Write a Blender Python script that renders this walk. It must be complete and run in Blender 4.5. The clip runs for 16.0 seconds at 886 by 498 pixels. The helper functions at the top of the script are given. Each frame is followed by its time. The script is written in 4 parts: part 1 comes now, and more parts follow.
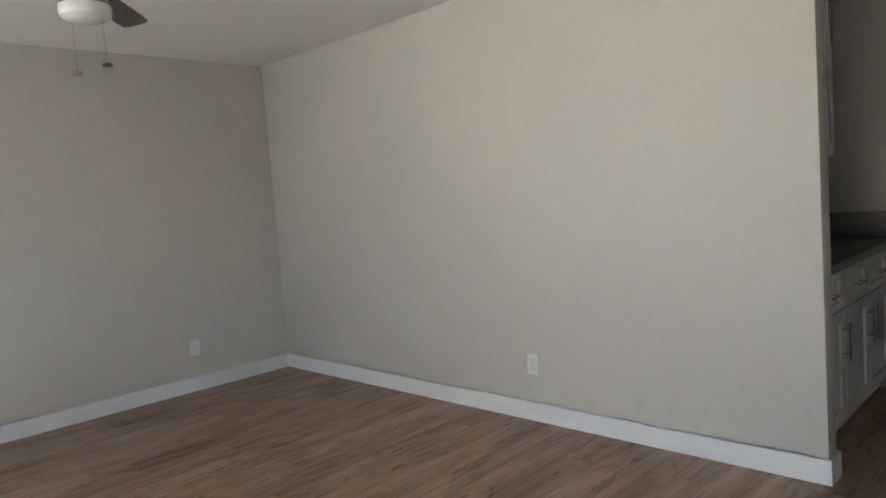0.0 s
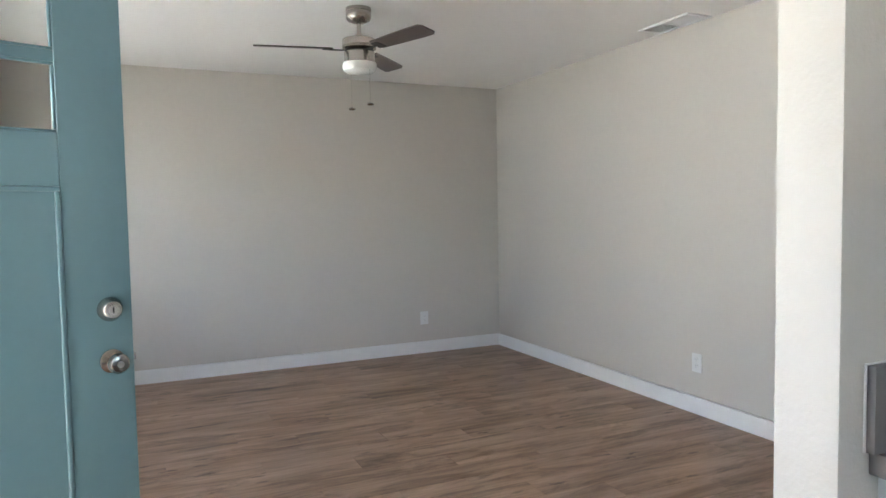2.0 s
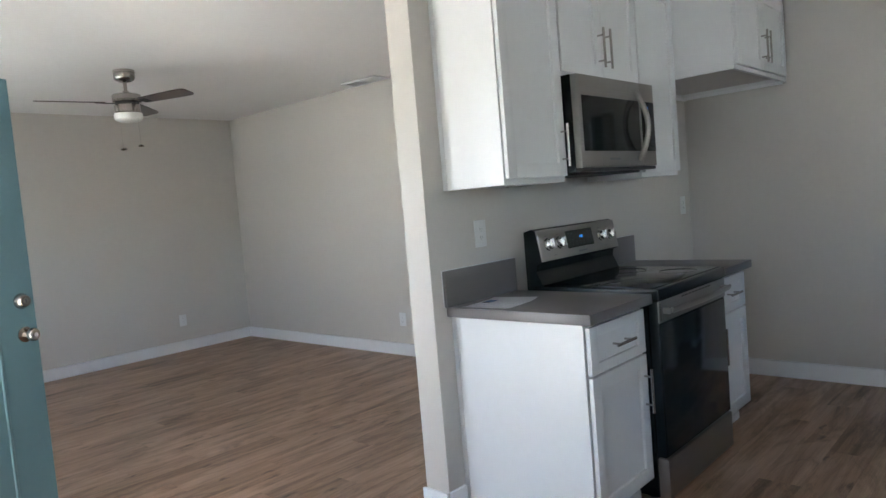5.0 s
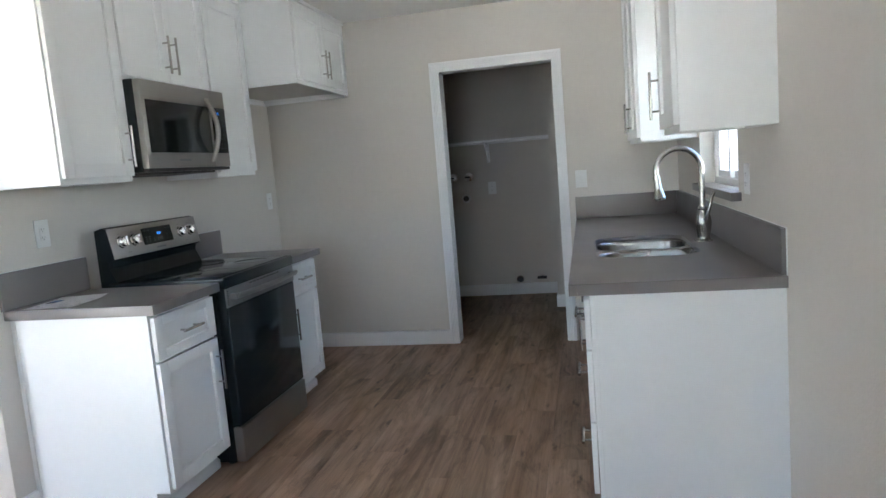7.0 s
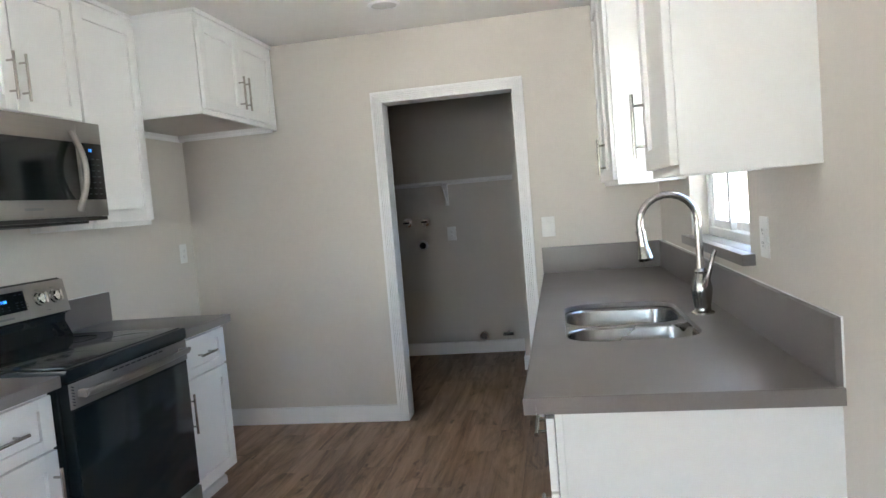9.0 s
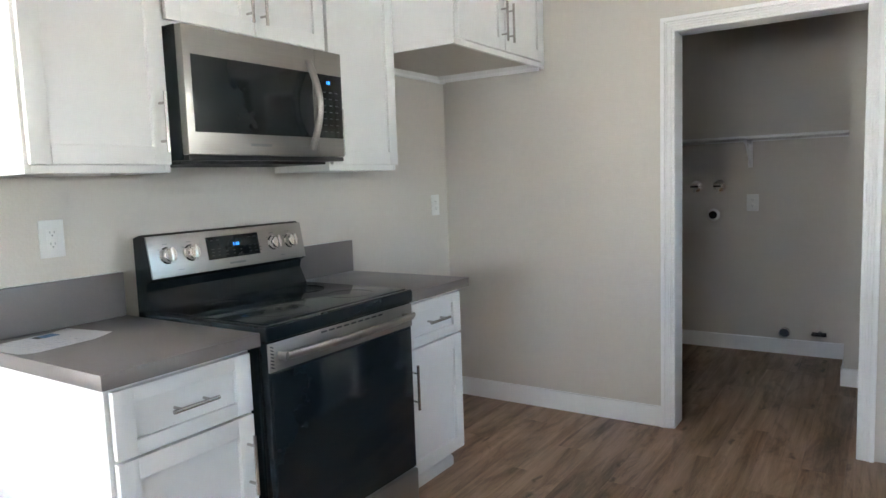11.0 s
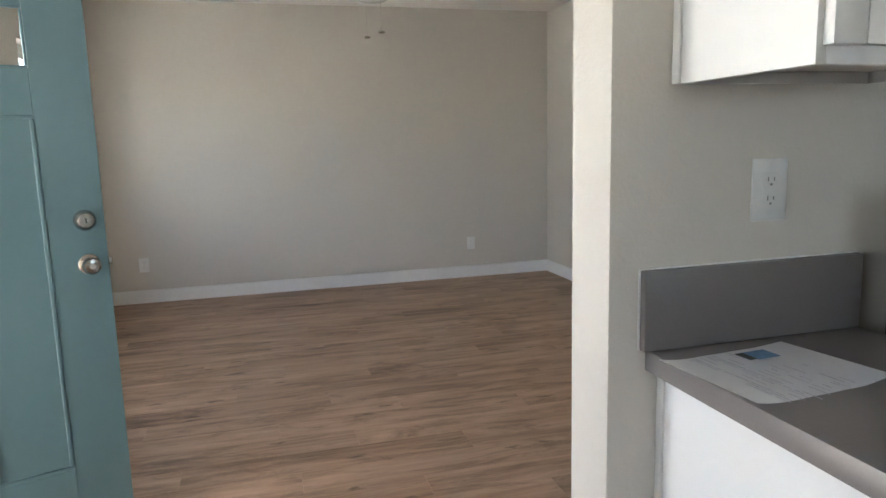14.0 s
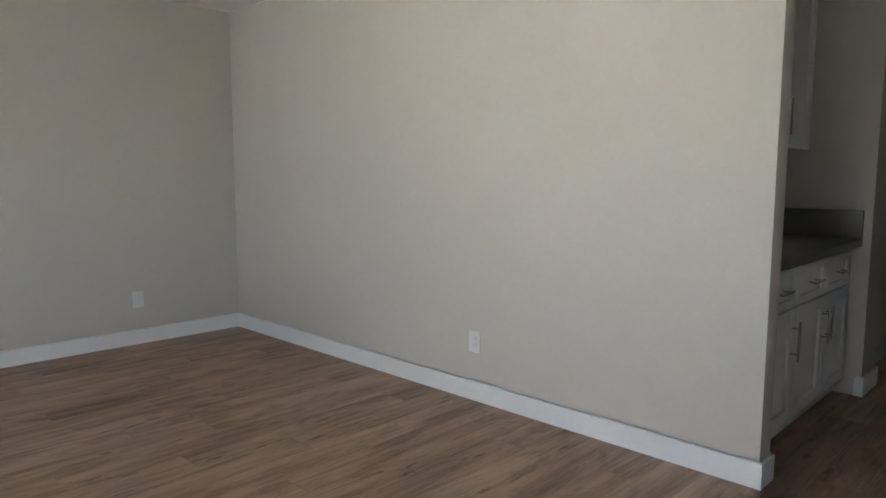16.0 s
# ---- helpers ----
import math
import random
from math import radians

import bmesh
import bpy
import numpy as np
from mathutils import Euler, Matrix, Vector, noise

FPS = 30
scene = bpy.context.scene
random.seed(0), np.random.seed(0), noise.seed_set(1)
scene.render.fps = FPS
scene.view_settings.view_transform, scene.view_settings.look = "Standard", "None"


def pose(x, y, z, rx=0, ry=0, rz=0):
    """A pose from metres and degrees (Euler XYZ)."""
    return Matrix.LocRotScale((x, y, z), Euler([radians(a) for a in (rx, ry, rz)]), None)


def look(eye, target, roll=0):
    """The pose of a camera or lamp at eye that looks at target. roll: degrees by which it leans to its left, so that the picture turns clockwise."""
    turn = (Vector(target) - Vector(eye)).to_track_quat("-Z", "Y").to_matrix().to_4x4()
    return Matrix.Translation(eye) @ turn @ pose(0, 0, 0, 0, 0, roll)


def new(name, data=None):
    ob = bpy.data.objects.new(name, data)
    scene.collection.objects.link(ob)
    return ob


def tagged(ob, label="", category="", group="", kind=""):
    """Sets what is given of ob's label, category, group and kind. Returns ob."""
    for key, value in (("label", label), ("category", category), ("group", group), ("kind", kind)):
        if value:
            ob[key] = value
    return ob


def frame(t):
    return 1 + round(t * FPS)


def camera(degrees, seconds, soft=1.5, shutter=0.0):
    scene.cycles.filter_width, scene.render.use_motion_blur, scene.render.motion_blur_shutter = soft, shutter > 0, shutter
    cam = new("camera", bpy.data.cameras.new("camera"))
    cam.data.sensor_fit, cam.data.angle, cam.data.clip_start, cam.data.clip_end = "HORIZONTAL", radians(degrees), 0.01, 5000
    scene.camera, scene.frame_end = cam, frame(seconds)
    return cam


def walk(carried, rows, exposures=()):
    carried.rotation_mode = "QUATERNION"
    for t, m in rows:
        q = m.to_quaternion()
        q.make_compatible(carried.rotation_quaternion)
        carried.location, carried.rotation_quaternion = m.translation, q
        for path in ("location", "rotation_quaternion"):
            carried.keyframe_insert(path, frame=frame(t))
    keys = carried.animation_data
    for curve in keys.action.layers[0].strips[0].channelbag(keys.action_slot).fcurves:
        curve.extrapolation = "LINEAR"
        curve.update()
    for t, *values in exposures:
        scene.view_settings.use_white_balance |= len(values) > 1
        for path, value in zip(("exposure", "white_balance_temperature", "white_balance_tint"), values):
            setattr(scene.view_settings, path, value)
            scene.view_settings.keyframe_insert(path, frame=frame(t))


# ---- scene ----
cam = camera(66.4, 16.0)
PATH = [
    (0, (-0.947, 0.117, 1.358), (0.472, 1.518, 1.202), -4.3),
    (0.5, (-0.956, -0.003, 1.37), (0.096, 1.69, 1.204), -1.7),
    (1, (-1.02, -0.252, 1.322), (0.003, 1.461, 1.184), -3.3),
    (1.5, (-1.091, -0.469, 1.344), (-0.111, 1.264, 1.151), -3.2),
    (2, (-1.151, -0.773, 1.362), (-0.321, 1.043, 1.247), -1.0),
    (2.5, (-1.282, -1.004, 1.357), (-0.383, 0.779, 1.238), -2.5),
    (3, (-1.384, -1.275, 1.341), (-0.529, 0.527, 1.195), -2.6),
    (3.2, (-1.41, -1.388, 1.343), (-0.533, 0.402, 1.179), -2.7),
    (5.3, (-2.219, -2.009, 1.365), (-0.6, -0.842, 1.239), -5.3),
    (5.5, (-2.267, -1.991, 1.361), (-0.554, -0.967, 1.228), -5.6),
    (6, (-2.338, -2.121, 1.365), (-0.496, -1.373, 1.148), -5.6),
    (6.5, (-2.329, -2.318, 1.368), (-0.402, -1.835, 1.136), -4.1),
    (7, (-2.316, -2.426, 1.363), (-0.376, -2.004, 1.126), -4.7),
    (7.5, (-2.202, -2.427, 1.359), (-0.254, -2.048, 1.114), -5.8),
    (8, (-1.965, -2.446, 1.403), (0.005, -2.132, 1.261), -5.9),
    (8.2, (-1.875, -2.464, 1.411), (0.101, -2.18, 1.282), -6.0),
    (10.3, (-1.042, -2.457, 1.378), (0.801, -1.696, 1.215), -1.1),
    (10.5, (-0.989, -2.45, 1.378), (0.798, -1.568, 1.206), -1.4),
    (11, (-0.853, -2.318, 1.363), (0.81, -1.225, 1.161), -2.0),
    (11.5, (-0.78, -2.159, 1.377), (0.776, -0.921, 1.165), -3.0),
    (12, (-0.663, -1.996, 1.348), (0.725, -0.576, 1.105), -2.6),
    (12.5, (-0.572, -1.853, 1.345), (0.453, -0.155, 1.092), -1.2),
    (13, (-0.629, -1.66, 1.341), (0.052, 0.198, 1.049), -2.1),
    (13.5, (-0.742, -1.398, 1.353), (-0.35, 0.545, 1.088), -5.0),
    (14, (-0.678, -1.127, 1.326), (-0.151, 0.777, 1.013), -1.5),
    (14.5, (-0.646, -0.839, 1.331), (-0.013, 1.045, 1.114), -0.2),
    (15, (-0.671, -0.516, 1.344), (0.263, 1.239, 1.127), -1.1),
    (15.5, (-0.619, -0.221, 1.296), (0.538, 1.391, 1.05), -1.1),
    (16, (-0.633, 0.049, 1.289), (0.791, 1.435, 1.061), 0.1),
]
EXPOSURES = [(0, 3.82, 6250, 8), (0.5, 4.15, 6100, 9), (1.0, 4.2, 6030, 9), (2.0, 4.2, 5950, 9), (3, 4.02, 5880, 9), (5.5, 3.88, 5880, 9),
             (6.5, 4.2, 5850, 9), (8, 4.6, 6200, 10), (10.5, 5.0, 6300, 10), (11.5, 4.92, 6250, 10), (12.5, 4.4, 6250, 10), (13.0, 4.25, 6250, 10),
             (13.5, 4.1, 6300, 10), (14.5, 4.02, 6330, 10), (15.5, 3.82, 6220, 9), (16, 3.86, 6150, 9)]
walk(cam, [(t, look(eye, target, roll)) for t, eye, target, roll in PATH], EXPOSURES)

# ---- world and light ----
world = bpy.data.worlds.new("sky")
scene.world = world
world.use_nodes = True
sky = world.node_tree.nodes.new("ShaderNodeTexSky")
sky.sky_type = "NISHITA"
sky.sun_disc = False
sky.sun_elevation = radians(62)
sky.sun_rotation = radians(-68)
world.node_tree.links.new(sky.outputs[0], world.node_tree.nodes["Background"].inputs[0])
world.node_tree.nodes["Background"].inputs[1].default_value = 0.085


sun_data = bpy.data.lights.new("sun", "SUN")
sun_data.energy, sun_data.color, sun_data.angle = 5.0, (1.0, 0.93, 0.82), radians(0.6)
sun = new("sun", sun_data)
sun.matrix_world = look((-15, 6, 30), (0, 0, 0))


# ---- materials ----
def mat(name, colour, rough=0.5, metal=0.0, spread=0.06, grain=60.0, bump=0.0, bump_scale=200.0, coat=0.0, stretch=(1, 1, 1), blotch=2.5):
    """A surface with colour varied at two scales and fine relief."""
    m = bpy.data.materials.new(name)
    m.use_nodes = True
    t = m.node_tree
    p = t.nodes["Principled BSDF"]
    p.inputs["Metallic"].default_value = metal
    p.inputs["Coat Weight"].default_value = coat
    co = t.nodes.new("ShaderNodeTexCoord")
    mp = t.nodes.new("ShaderNodeMapping")
    mp.inputs["Scale"].default_value = stretch
    t.links.new(co.outputs["Object"], mp.inputs[0])
    fine, wide = t.nodes.new("ShaderNodeTexNoise"), t.nodes.new("ShaderNodeTexNoise")
    fine.inputs["Scale"].default_value, wide.inputs["Scale"].default_value = grain, blotch
    fine.inputs["Detail"].default_value = wide.inputs["Detail"].default_value = 4
    for n in (fine, wide):
        t.links.new(mp.outputs[0], n.inputs["Vector"])
    add = t.nodes.new("ShaderNodeMath")
    t.links.new(fine.outputs[0], add.inputs[0])
    t.links.new(wide.outputs[0], add.inputs[1])
    ramp = t.nodes.new("ShaderNodeMapRange")
    ramp.inputs[1].default_value, ramp.inputs[2].default_value = 0.6, 1.4
    ramp.inputs[3].default_value, ramp.inputs[4].default_value = 1 - spread, 1 + spread
    t.links.new(add.outputs[0], ramp.inputs[0])
    mul = t.nodes.new("ShaderNodeVectorMath")
    mul.operation = "SCALE"
    mul.inputs[0].default_value = colour
    t.links.new(ramp.outputs[0], mul.inputs["Scale"])
    t.links.new(mul.outputs[0], p.inputs["Base Color"])
    rr = t.nodes.new("ShaderNodeMapRange")
    rr.inputs[1].default_value, rr.inputs[2].default_value = 0.3, 0.7
    rr.inputs[3].default_value, rr.inputs[4].default_value = rough * 0.88, min(1, rough * 1.12)
    t.links.new(wide.outputs[0], rr.inputs[0])
    t.links.new(rr.outputs[0], p.inputs["Roughness"])
    if bump:
        bn, bp = t.nodes.new("ShaderNodeTexNoise"), t.nodes.new("ShaderNodeBump")
        bn.inputs["Scale"].default_value = bump_scale
        bn.inputs["Detail"].default_value = 3
        bp.inputs["Strength"].default_value, bp.inputs["Distance"].default_value = bump, 0.004
        t.links.new(mp.outputs[0], bn.inputs["Vector"])
        t.links.new(bn.outputs[0], bp.inputs["Height"])
        t.links.new(bp.outputs[0], p.inputs["Normal"])
    return m


def glow(name, colour, strength):
    m = bpy.data.materials.new(name)
    m.use_nodes = True
    p = m.node_tree.nodes["Principled BSDF"]
    p.inputs["Base Color"].default_value = (*colour, 1)
    p.inputs["Emission Color"].default_value = (*colour, 1)
    p.inputs["Emission Strength"].default_value = strength
    return m


def glass(name):
    m = bpy.data.materials.new(name)
    m.use_nodes = True
    p = m.node_tree.nodes["Principled BSDF"]
    p.inputs["Base Color"].default_value = (0.97, 0.99, 0.98, 1)
    p.inputs["Roughness"].default_value = 0.01
    p.inputs["Transmission Weight"].default_value = 1
    p.inputs["IOR"].default_value = 1.45
    return m


def planks(name, island):
    """Rustic oak vinyl plank: grain along x, knots, and a shade of its own for each board."""
    m = bpy.data.materials.new(name)
    m.use_nodes = True
    t = m.node_tree
    N, L = t.nodes.new, t.links.new
    p = t.nodes["Principled BSDF"]
    co = N("ShaderNodeTexCoord")
    if island:
        rnd = N("ShaderNodeNewGeometry").outputs["Random Per Island"]
    else:
        rnd = N("ShaderNodeObjectInfo").outputs["Random"]
    off = N("ShaderNodeCombineXYZ")
    for k, f in enumerate((37.0, 91.0, 13.0)):
        mm = N("ShaderNodeMath")
        mm.operation = "MULTIPLY"
        mm.inputs[1].default_value = f
        L(rnd, mm.inputs[0])
        L(mm.outputs[0], off.inputs[k])
    add = N("ShaderNodeVectorMath")
    L(co.outputs["Object"], add.inputs[0])
    L(off.outputs[0], add.inputs[1])

    def noise_at(scale, stretch, detail=5, rough=0.6, warp=0.0):
        mp, n = N("ShaderNodeMapping"), N("ShaderNodeTexNoise")
        mp.inputs["Scale"].default_value = stretch
        L(add.outputs[0], mp.inputs[0])
        L(mp.outputs[0], n.inputs["Vector"])
        n.inputs["Scale"].default_value, n.inputs["Detail"].default_value = scale, detail
        n.inputs["Roughness"].default_value, n.inputs["Distortion"].default_value = rough, warp
        return n.outputs[0]

    grain = noise_at(4.2, (0.22, 4.2, 1), 7, 0.62, 1.1)
    broad = noise_at(1.7, (0.45, 2.1, 1), 6, 0.60, 1.4)
    fibre = noise_at(38, (0.13, 4.0, 1), 5, 0.68, 0.5)
    mix = N("ShaderNodeMath")
    mix.operation = "MULTIPLY_ADD"
    mix.inputs[1].default_value = 0.44
    L(grain, mix.inputs[0])
    half = N("ShaderNodeMath")
    half.operation = "MULTIPLY"
    half.inputs[1].default_value = 0.56
    L(broad, half.inputs[0])
    L(half.outputs[0], mix.inputs[2])
    ramp = N("ShaderNodeValToRGB")
    e = ramp.color_ramp.elements
    e[0].position, e[0].color = 0.32, (0.110, 0.066, 0.043, 1)
    e[1].position, e[1].color = 0.69, (0.455, 0.304, 0.212, 1)
    for pos, c in ((0.42, (0.230, 0.145, 0.096, 1)), (0.53, (0.335, 0.219, 0.149, 1))):
        x = e.new(pos)
        x.color = c
    L(mix.outputs[0], ramp.inputs[0])
    # knots: small dark eyes drawn out along the board
    mp, vor = N("ShaderNodeMapping"), N("ShaderNodeTexVoronoi")
    mp.inputs["Scale"].default_value = (0.75, 2.9, 1)
    L(add.outputs[0], mp.inputs[0])
    wob = N("ShaderNodeTexNoise")
    wob.inputs["Scale"].default_value = 22
    L(add.outputs[0], wob.inputs["Vector"])
    bent = N("ShaderNodeVectorMath")
    bent.operation = "MULTIPLY_ADD"
    bent.inputs[1].default_value = (0.09, 0.13, 0)
    L(wob.outputs["Color"], bent.inputs[0])
    L(mp.outputs[0], bent.inputs[2])
    L(bent.outputs[0], vor.inputs["Vector"])
    vor.voronoi_dimensions = "2D"
    vor.inputs["Scale"].default_value = 2.7
    knot = N("ShaderNodeMapRange")
    knot.inputs[1].default_value, knot.inputs[2].default_value = 0.015, 0.125
    knot.inputs[3].default_value, knot.inputs[4].default_value = 0.30, 1.0
    L(vor.outputs["Distance"], knot.inputs[0])
    gate = N("ShaderNodeMapRange")
    gate.inputs[1].default_value, gate.inputs[2].default_value = 0.51, 0.58
    gate.inputs[3].default_value, gate.inputs[4].default_value = 1.0, 0.0
    L(noise_at(1.9, (0.8, 1.2, 1), 2, 0.5), gate.inputs[0])
    seen = N("ShaderNodeMath")
    seen.operation = "MAXIMUM"
    L(knot.outputs[0], seen.inputs[0])
    L(gate.outputs[0], seen.inputs[1])
    tone = N("ShaderNodeMapRange")
    tone.inputs[3].default_value, tone.inputs[4].default_value = 0.94, 1.07
    L(rnd, tone.inputs[0])
    fib = N("ShaderNodeMapRange")
    fib.inputs[1].default_value, fib.inputs[2].default_value = 0.3, 0.7
    fib.inputs[3].default_value, fib.inputs[4].default_value = 0.84, 1.15
    L(fibre, fib.inputs[0])
    smudge = N("ShaderNodeMapRange")
    smudge.inputs[1].default_value, smudge.inputs[2].default_value = 0.50, 0.66
    smudge.inputs[3].default_value, smudge.inputs[4].default_value = 1.07, 0.56
    L(noise_at(2.3, (0.75, 2.9, 1), 8, 0.74, 1.1), smudge.inputs[0])
    tone2 = N("ShaderNodeMath")
    tone2.operation = "MULTIPLY"
    L(tone.outputs[0], tone2.inputs[0])
    L(smudge.outputs[0], tone2.inputs[1])
    m1, m2 = N("ShaderNodeMath"), N("ShaderNodeMath")
    m1.operation = m2.operation = "MULTIPLY"
    L(seen.outputs[0], m1.inputs[0])
    L(tone2.outputs[0], m1.inputs[1])
    L(m1.outputs[0], m2.inputs[0])
    L(fib.outputs[0], m2.inputs[1])
    sc = N("ShaderNodeVectorMath")
    sc.operation = "SCALE"
    L(ramp.outputs[0], sc.inputs[0])
    L(m2.outputs[0], sc.inputs["Scale"])
    L(sc.outputs[0], p.inputs["Base Color"])
    ro = N("ShaderNodeMapRange")
    ro.inputs[3].default_value, ro.inputs[4].default_value = 0.50, 0.36
    L(grain, ro.inputs[0])
    L(ro.outputs[0], p.inputs["Roughness"])
    p.inputs["Specular IOR Level"].default_value = 0.4
    bp = N("ShaderNodeBump")
    bp.inputs["Strength"].default_value, bp.inputs["Distance"].default_value = 0.25, 0.0015
    L(fibre, bp.inputs["Height"])
    L(bp.outputs[0], p.inputs["Normal"])
    return m


PAINT = mat("greige_wall_paint", (0.643, 0.604, 0.547), 0.62, 0, 0.02, 30, 0.26, 95)
CEIL = mat("ceiling_paint", (0.88, 0.865, 0.84), 0.75, 0, 0.02, 30, 0.2, 110)
TRIM = mat("white_trim_paint", (0.87, 0.87, 0.865), 0.32, 0, 0.02, 25, 0.03, 90)
CAB = mat("white_cabinet_lacquer", (0.80, 0.80, 0.785), 0.33, 0, 0.015, 25, 0.02, 60)
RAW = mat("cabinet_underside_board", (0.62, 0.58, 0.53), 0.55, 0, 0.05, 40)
QUARTZ = mat("grey_quartz", (0.182, 0.165, 0.157), 0.33, 0, 0.06, 160)
STEEL = mat("brushed_steel", (0.33, 0.312, 0.288), 0.36, 1.0, 0.07, 90, 0.03, 90, 0, (0.05, 1, 6))
SINK = mat("satin_steel_sink", (0.36, 0.345, 0.325), 0.26, 1.0, 0.05, 90, 0.02, 90)
SATIN_NICKEL = mat("satin_nickel", (0.40, 0.372, 0.345), 0.18, 1.0, 0.03, 120)
NICKEL = mat("brushed_nickel", (0.47, 0.45, 0.425), 0.26, 1.0, 0.04, 120)
CHROME = mat("polished_metal", (0.84, 0.83, 0.81), 0.16, 1.0, 0.03, 60)
ENAMEL = mat("black_enamel", (0.012, 0.016, 0.018), 0.24, 0, 0.1, 40)
BLACKGLASS = mat("black_glass", (0.008, 0.011, 0.012), 0.10, 0, 0.1, 20)
DARK = mat("dark_plastic", (0.02, 0.02, 0.021), 0.5, 0, 0.1, 60)
TEAL = mat("teal_door_paint", (0.112, 0.200, 0.232), 0.36, 0, 0.035, 30, 0.06, 70)
PLASTIC = mat("white_plastic", (0.80, 0.80, 0.78), 0.30, 0, 0.015, 30)
MILK = mat("frosted_white_glass", (0.85, 0.84, 0.81), 0.25, 0, 0.01, 20)
BLADE = mat("dark_walnut_blade", (0.080, 0.056, 0.047), 0.30, 0, 0.25, 14, 0.03, 60, 0, (0.6, 6, 1))
PAPER = mat("white_paper", (0.90, 0.90, 0.91), 0.7, 0, 0.02, 60)
INK = mat("grey_print", (0.55, 0.56, 0.60), 0.7, 0, 0.05, 60)
PICBLUE = mat("blue_print", (0.14, 0.27, 0.46), 0.6, 0, 0.25, 70)
PICDARK = mat("dark_print", (0.05, 0.06, 0.05), 0.6, 0, 0.3, 60)
GREYINK = mat("grey_legend", (0.22, 0.22, 0.22), 0.5)
LEGEND = mat("pale_legend", (0.045, 0.048, 0.05), 0.5)
RING = mat("burner_print", (0.0095, 0.0125, 0.0135), 0.105, 0, 0.1, 20)
for m in (BLACKGLASS, ENAMEL, RING):
    m.node_tree.nodes["Principled BSDF"].inputs["Specular IOR Level"].default_value = 0.32
PANEL_STEEL = mat("pale_brushed_steel", (0.42, 0.395, 0.365), 0.36, 1.0, 0.06, 90, 0.03, 90, 0, (0.05, 1, 6))
PALEINK = mat("slot_grey", (0.30, 0.30, 0.29), 0.5)
DIGITS = glow("blue_digits", (0.03, 0.30, 1.0), 0.035)
GLASS = glass("clear_glass")
CONCRETE = mat("exterior_concrete", (0.60, 0.59, 0.565), 0.85, 0, 0.12, 6, 0.2, 30, 0, (1, 1, 1), 0.3)
LEAF = mat("leaf_green", (0.085, 0.12, 0.045), 0.6, 0, 0.35, 3)
CONIFER = mat("dark_conifer", (0.05, 0.06, 0.04), 0.7, 0, 0.3, 3)
BARK = mat("tree_bark", (0.12, 0.085, 0.06), 0.9, 0, 0.3, 12, 0.4, 25)
WOOD_FLOOR = planks("oak_plank", False)
WOOD_REST = planks("oak_plank_far", True)


# ---- mesh helpers ----
def bx(bm, x0, x1, y0, y1, z0, z1, b=0.0, seg=2, m=None):
    """A box, its edges rounded by b."""
    mm = Matrix.Translation(((x0 + x1) / 2, (y0 + y1) / 2, (z0 + z1) / 2)) @ Matrix.Diagonal((abs(x1 - x0), abs(y1 - y0), abs(z1 - z0), 1))
    vs = bmesh.ops.create_cube(bm, size=1, matrix=(m or Matrix()) @ mm)["verts"]
    if b:
        es = list({e for v in vs for e in v.link_edges})
        bmesh.ops.bevel(bm, geom=es, offset=b, segments=seg, affect="EDGES", profile=0.6, clamp_overlap=True)
    return bm


def cy(bm, p0, p1, r0, r1=None, seg=20):
    """A capped cylinder or cone from p0 to p1."""
    p0, p1 = Vector(p0), Vector(p1)
    d = p1 - p0
    m = Matrix.Translation((p0 + p1) / 2) @ d.to_track_quat("Z", "Y").to_matrix().to_4x4()
    bmesh.ops.create_cone(bm, cap_ends=True, segments=seg, radius1=r0, radius2=r0 if r1 is None else r1, depth=d.length, matrix=m)
    return bm


def lathe(bm, profile, seg=28, m=None):
    """Turns (radius, height) pairs about z."""
    m = m or Matrix()
    rings = []
    for r, z in profile:
        rings.append([bm.verts.new(m @ Vector((max(r, 1e-4) * math.cos(2 * math.pi * k / seg), max(r, 1e-4) * math.sin(2 * math.pi * k / seg), z))) for k in range(seg)])
    for a, b in zip(rings, rings[1:]):
        for k in range(seg):
            bm.faces.new((a[k], a[(k + 1) % seg], b[(k + 1) % seg], b[k]))
    bm.faces.new(rings[0][::-1])
    bm.faces.new(rings[-1])
    return bm


def tube(bm, pts, r, seg=12, flat=1.0):
    """A rod swept along points; flat squeezes it in its second direction."""
    pts = [Vector(p) for p in pts]
    rings, up = [], None
    for i, p in enumerate(pts):
        d = (pts[min(i + 1, len(pts) - 1)] - pts[max(i - 1, 0)]).normalized()
        if up is None:
            up = d.orthogonal().normalized()
        side = d.cross(up).normalized()
        up = side.cross(d).normalized()
        rad = r[i] if isinstance(r, (list, tuple)) else r
        rings.append([bm.verts.new(p + rad * (math.cos(2 * math.pi * k / seg) * side + flat * math.sin(2 * math.pi * k / seg) * up)) for k in range(seg)])
    for a, b in zip(rings, rings[1:]):
        for k in range(seg):
            bm.faces.new((a[k], a[(k + 1) % seg], b[(k + 1) % seg], b[k]))
    bm.faces.new(rings[0][::-1])
    bm.faces.new(rings[-1])
    return bm


def rounded(x0, x1, y0, y1, r, n=6):
    """The corner points of a rounded rectangle, anticlockwise."""
    out = []
    for cx, cyy, a in ((x1 - r, y1 - r, 0), (x0 + r, y1 - r, 90), (x0 + r, y0 + r, 180), (x1 - r, y0 + r, 270)):
        for k in range(n + 1):
            t = radians(a + 90 * k / n)
            out.append((cx + r * math.cos(t), cyy + r * math.sin(t)))
    return out


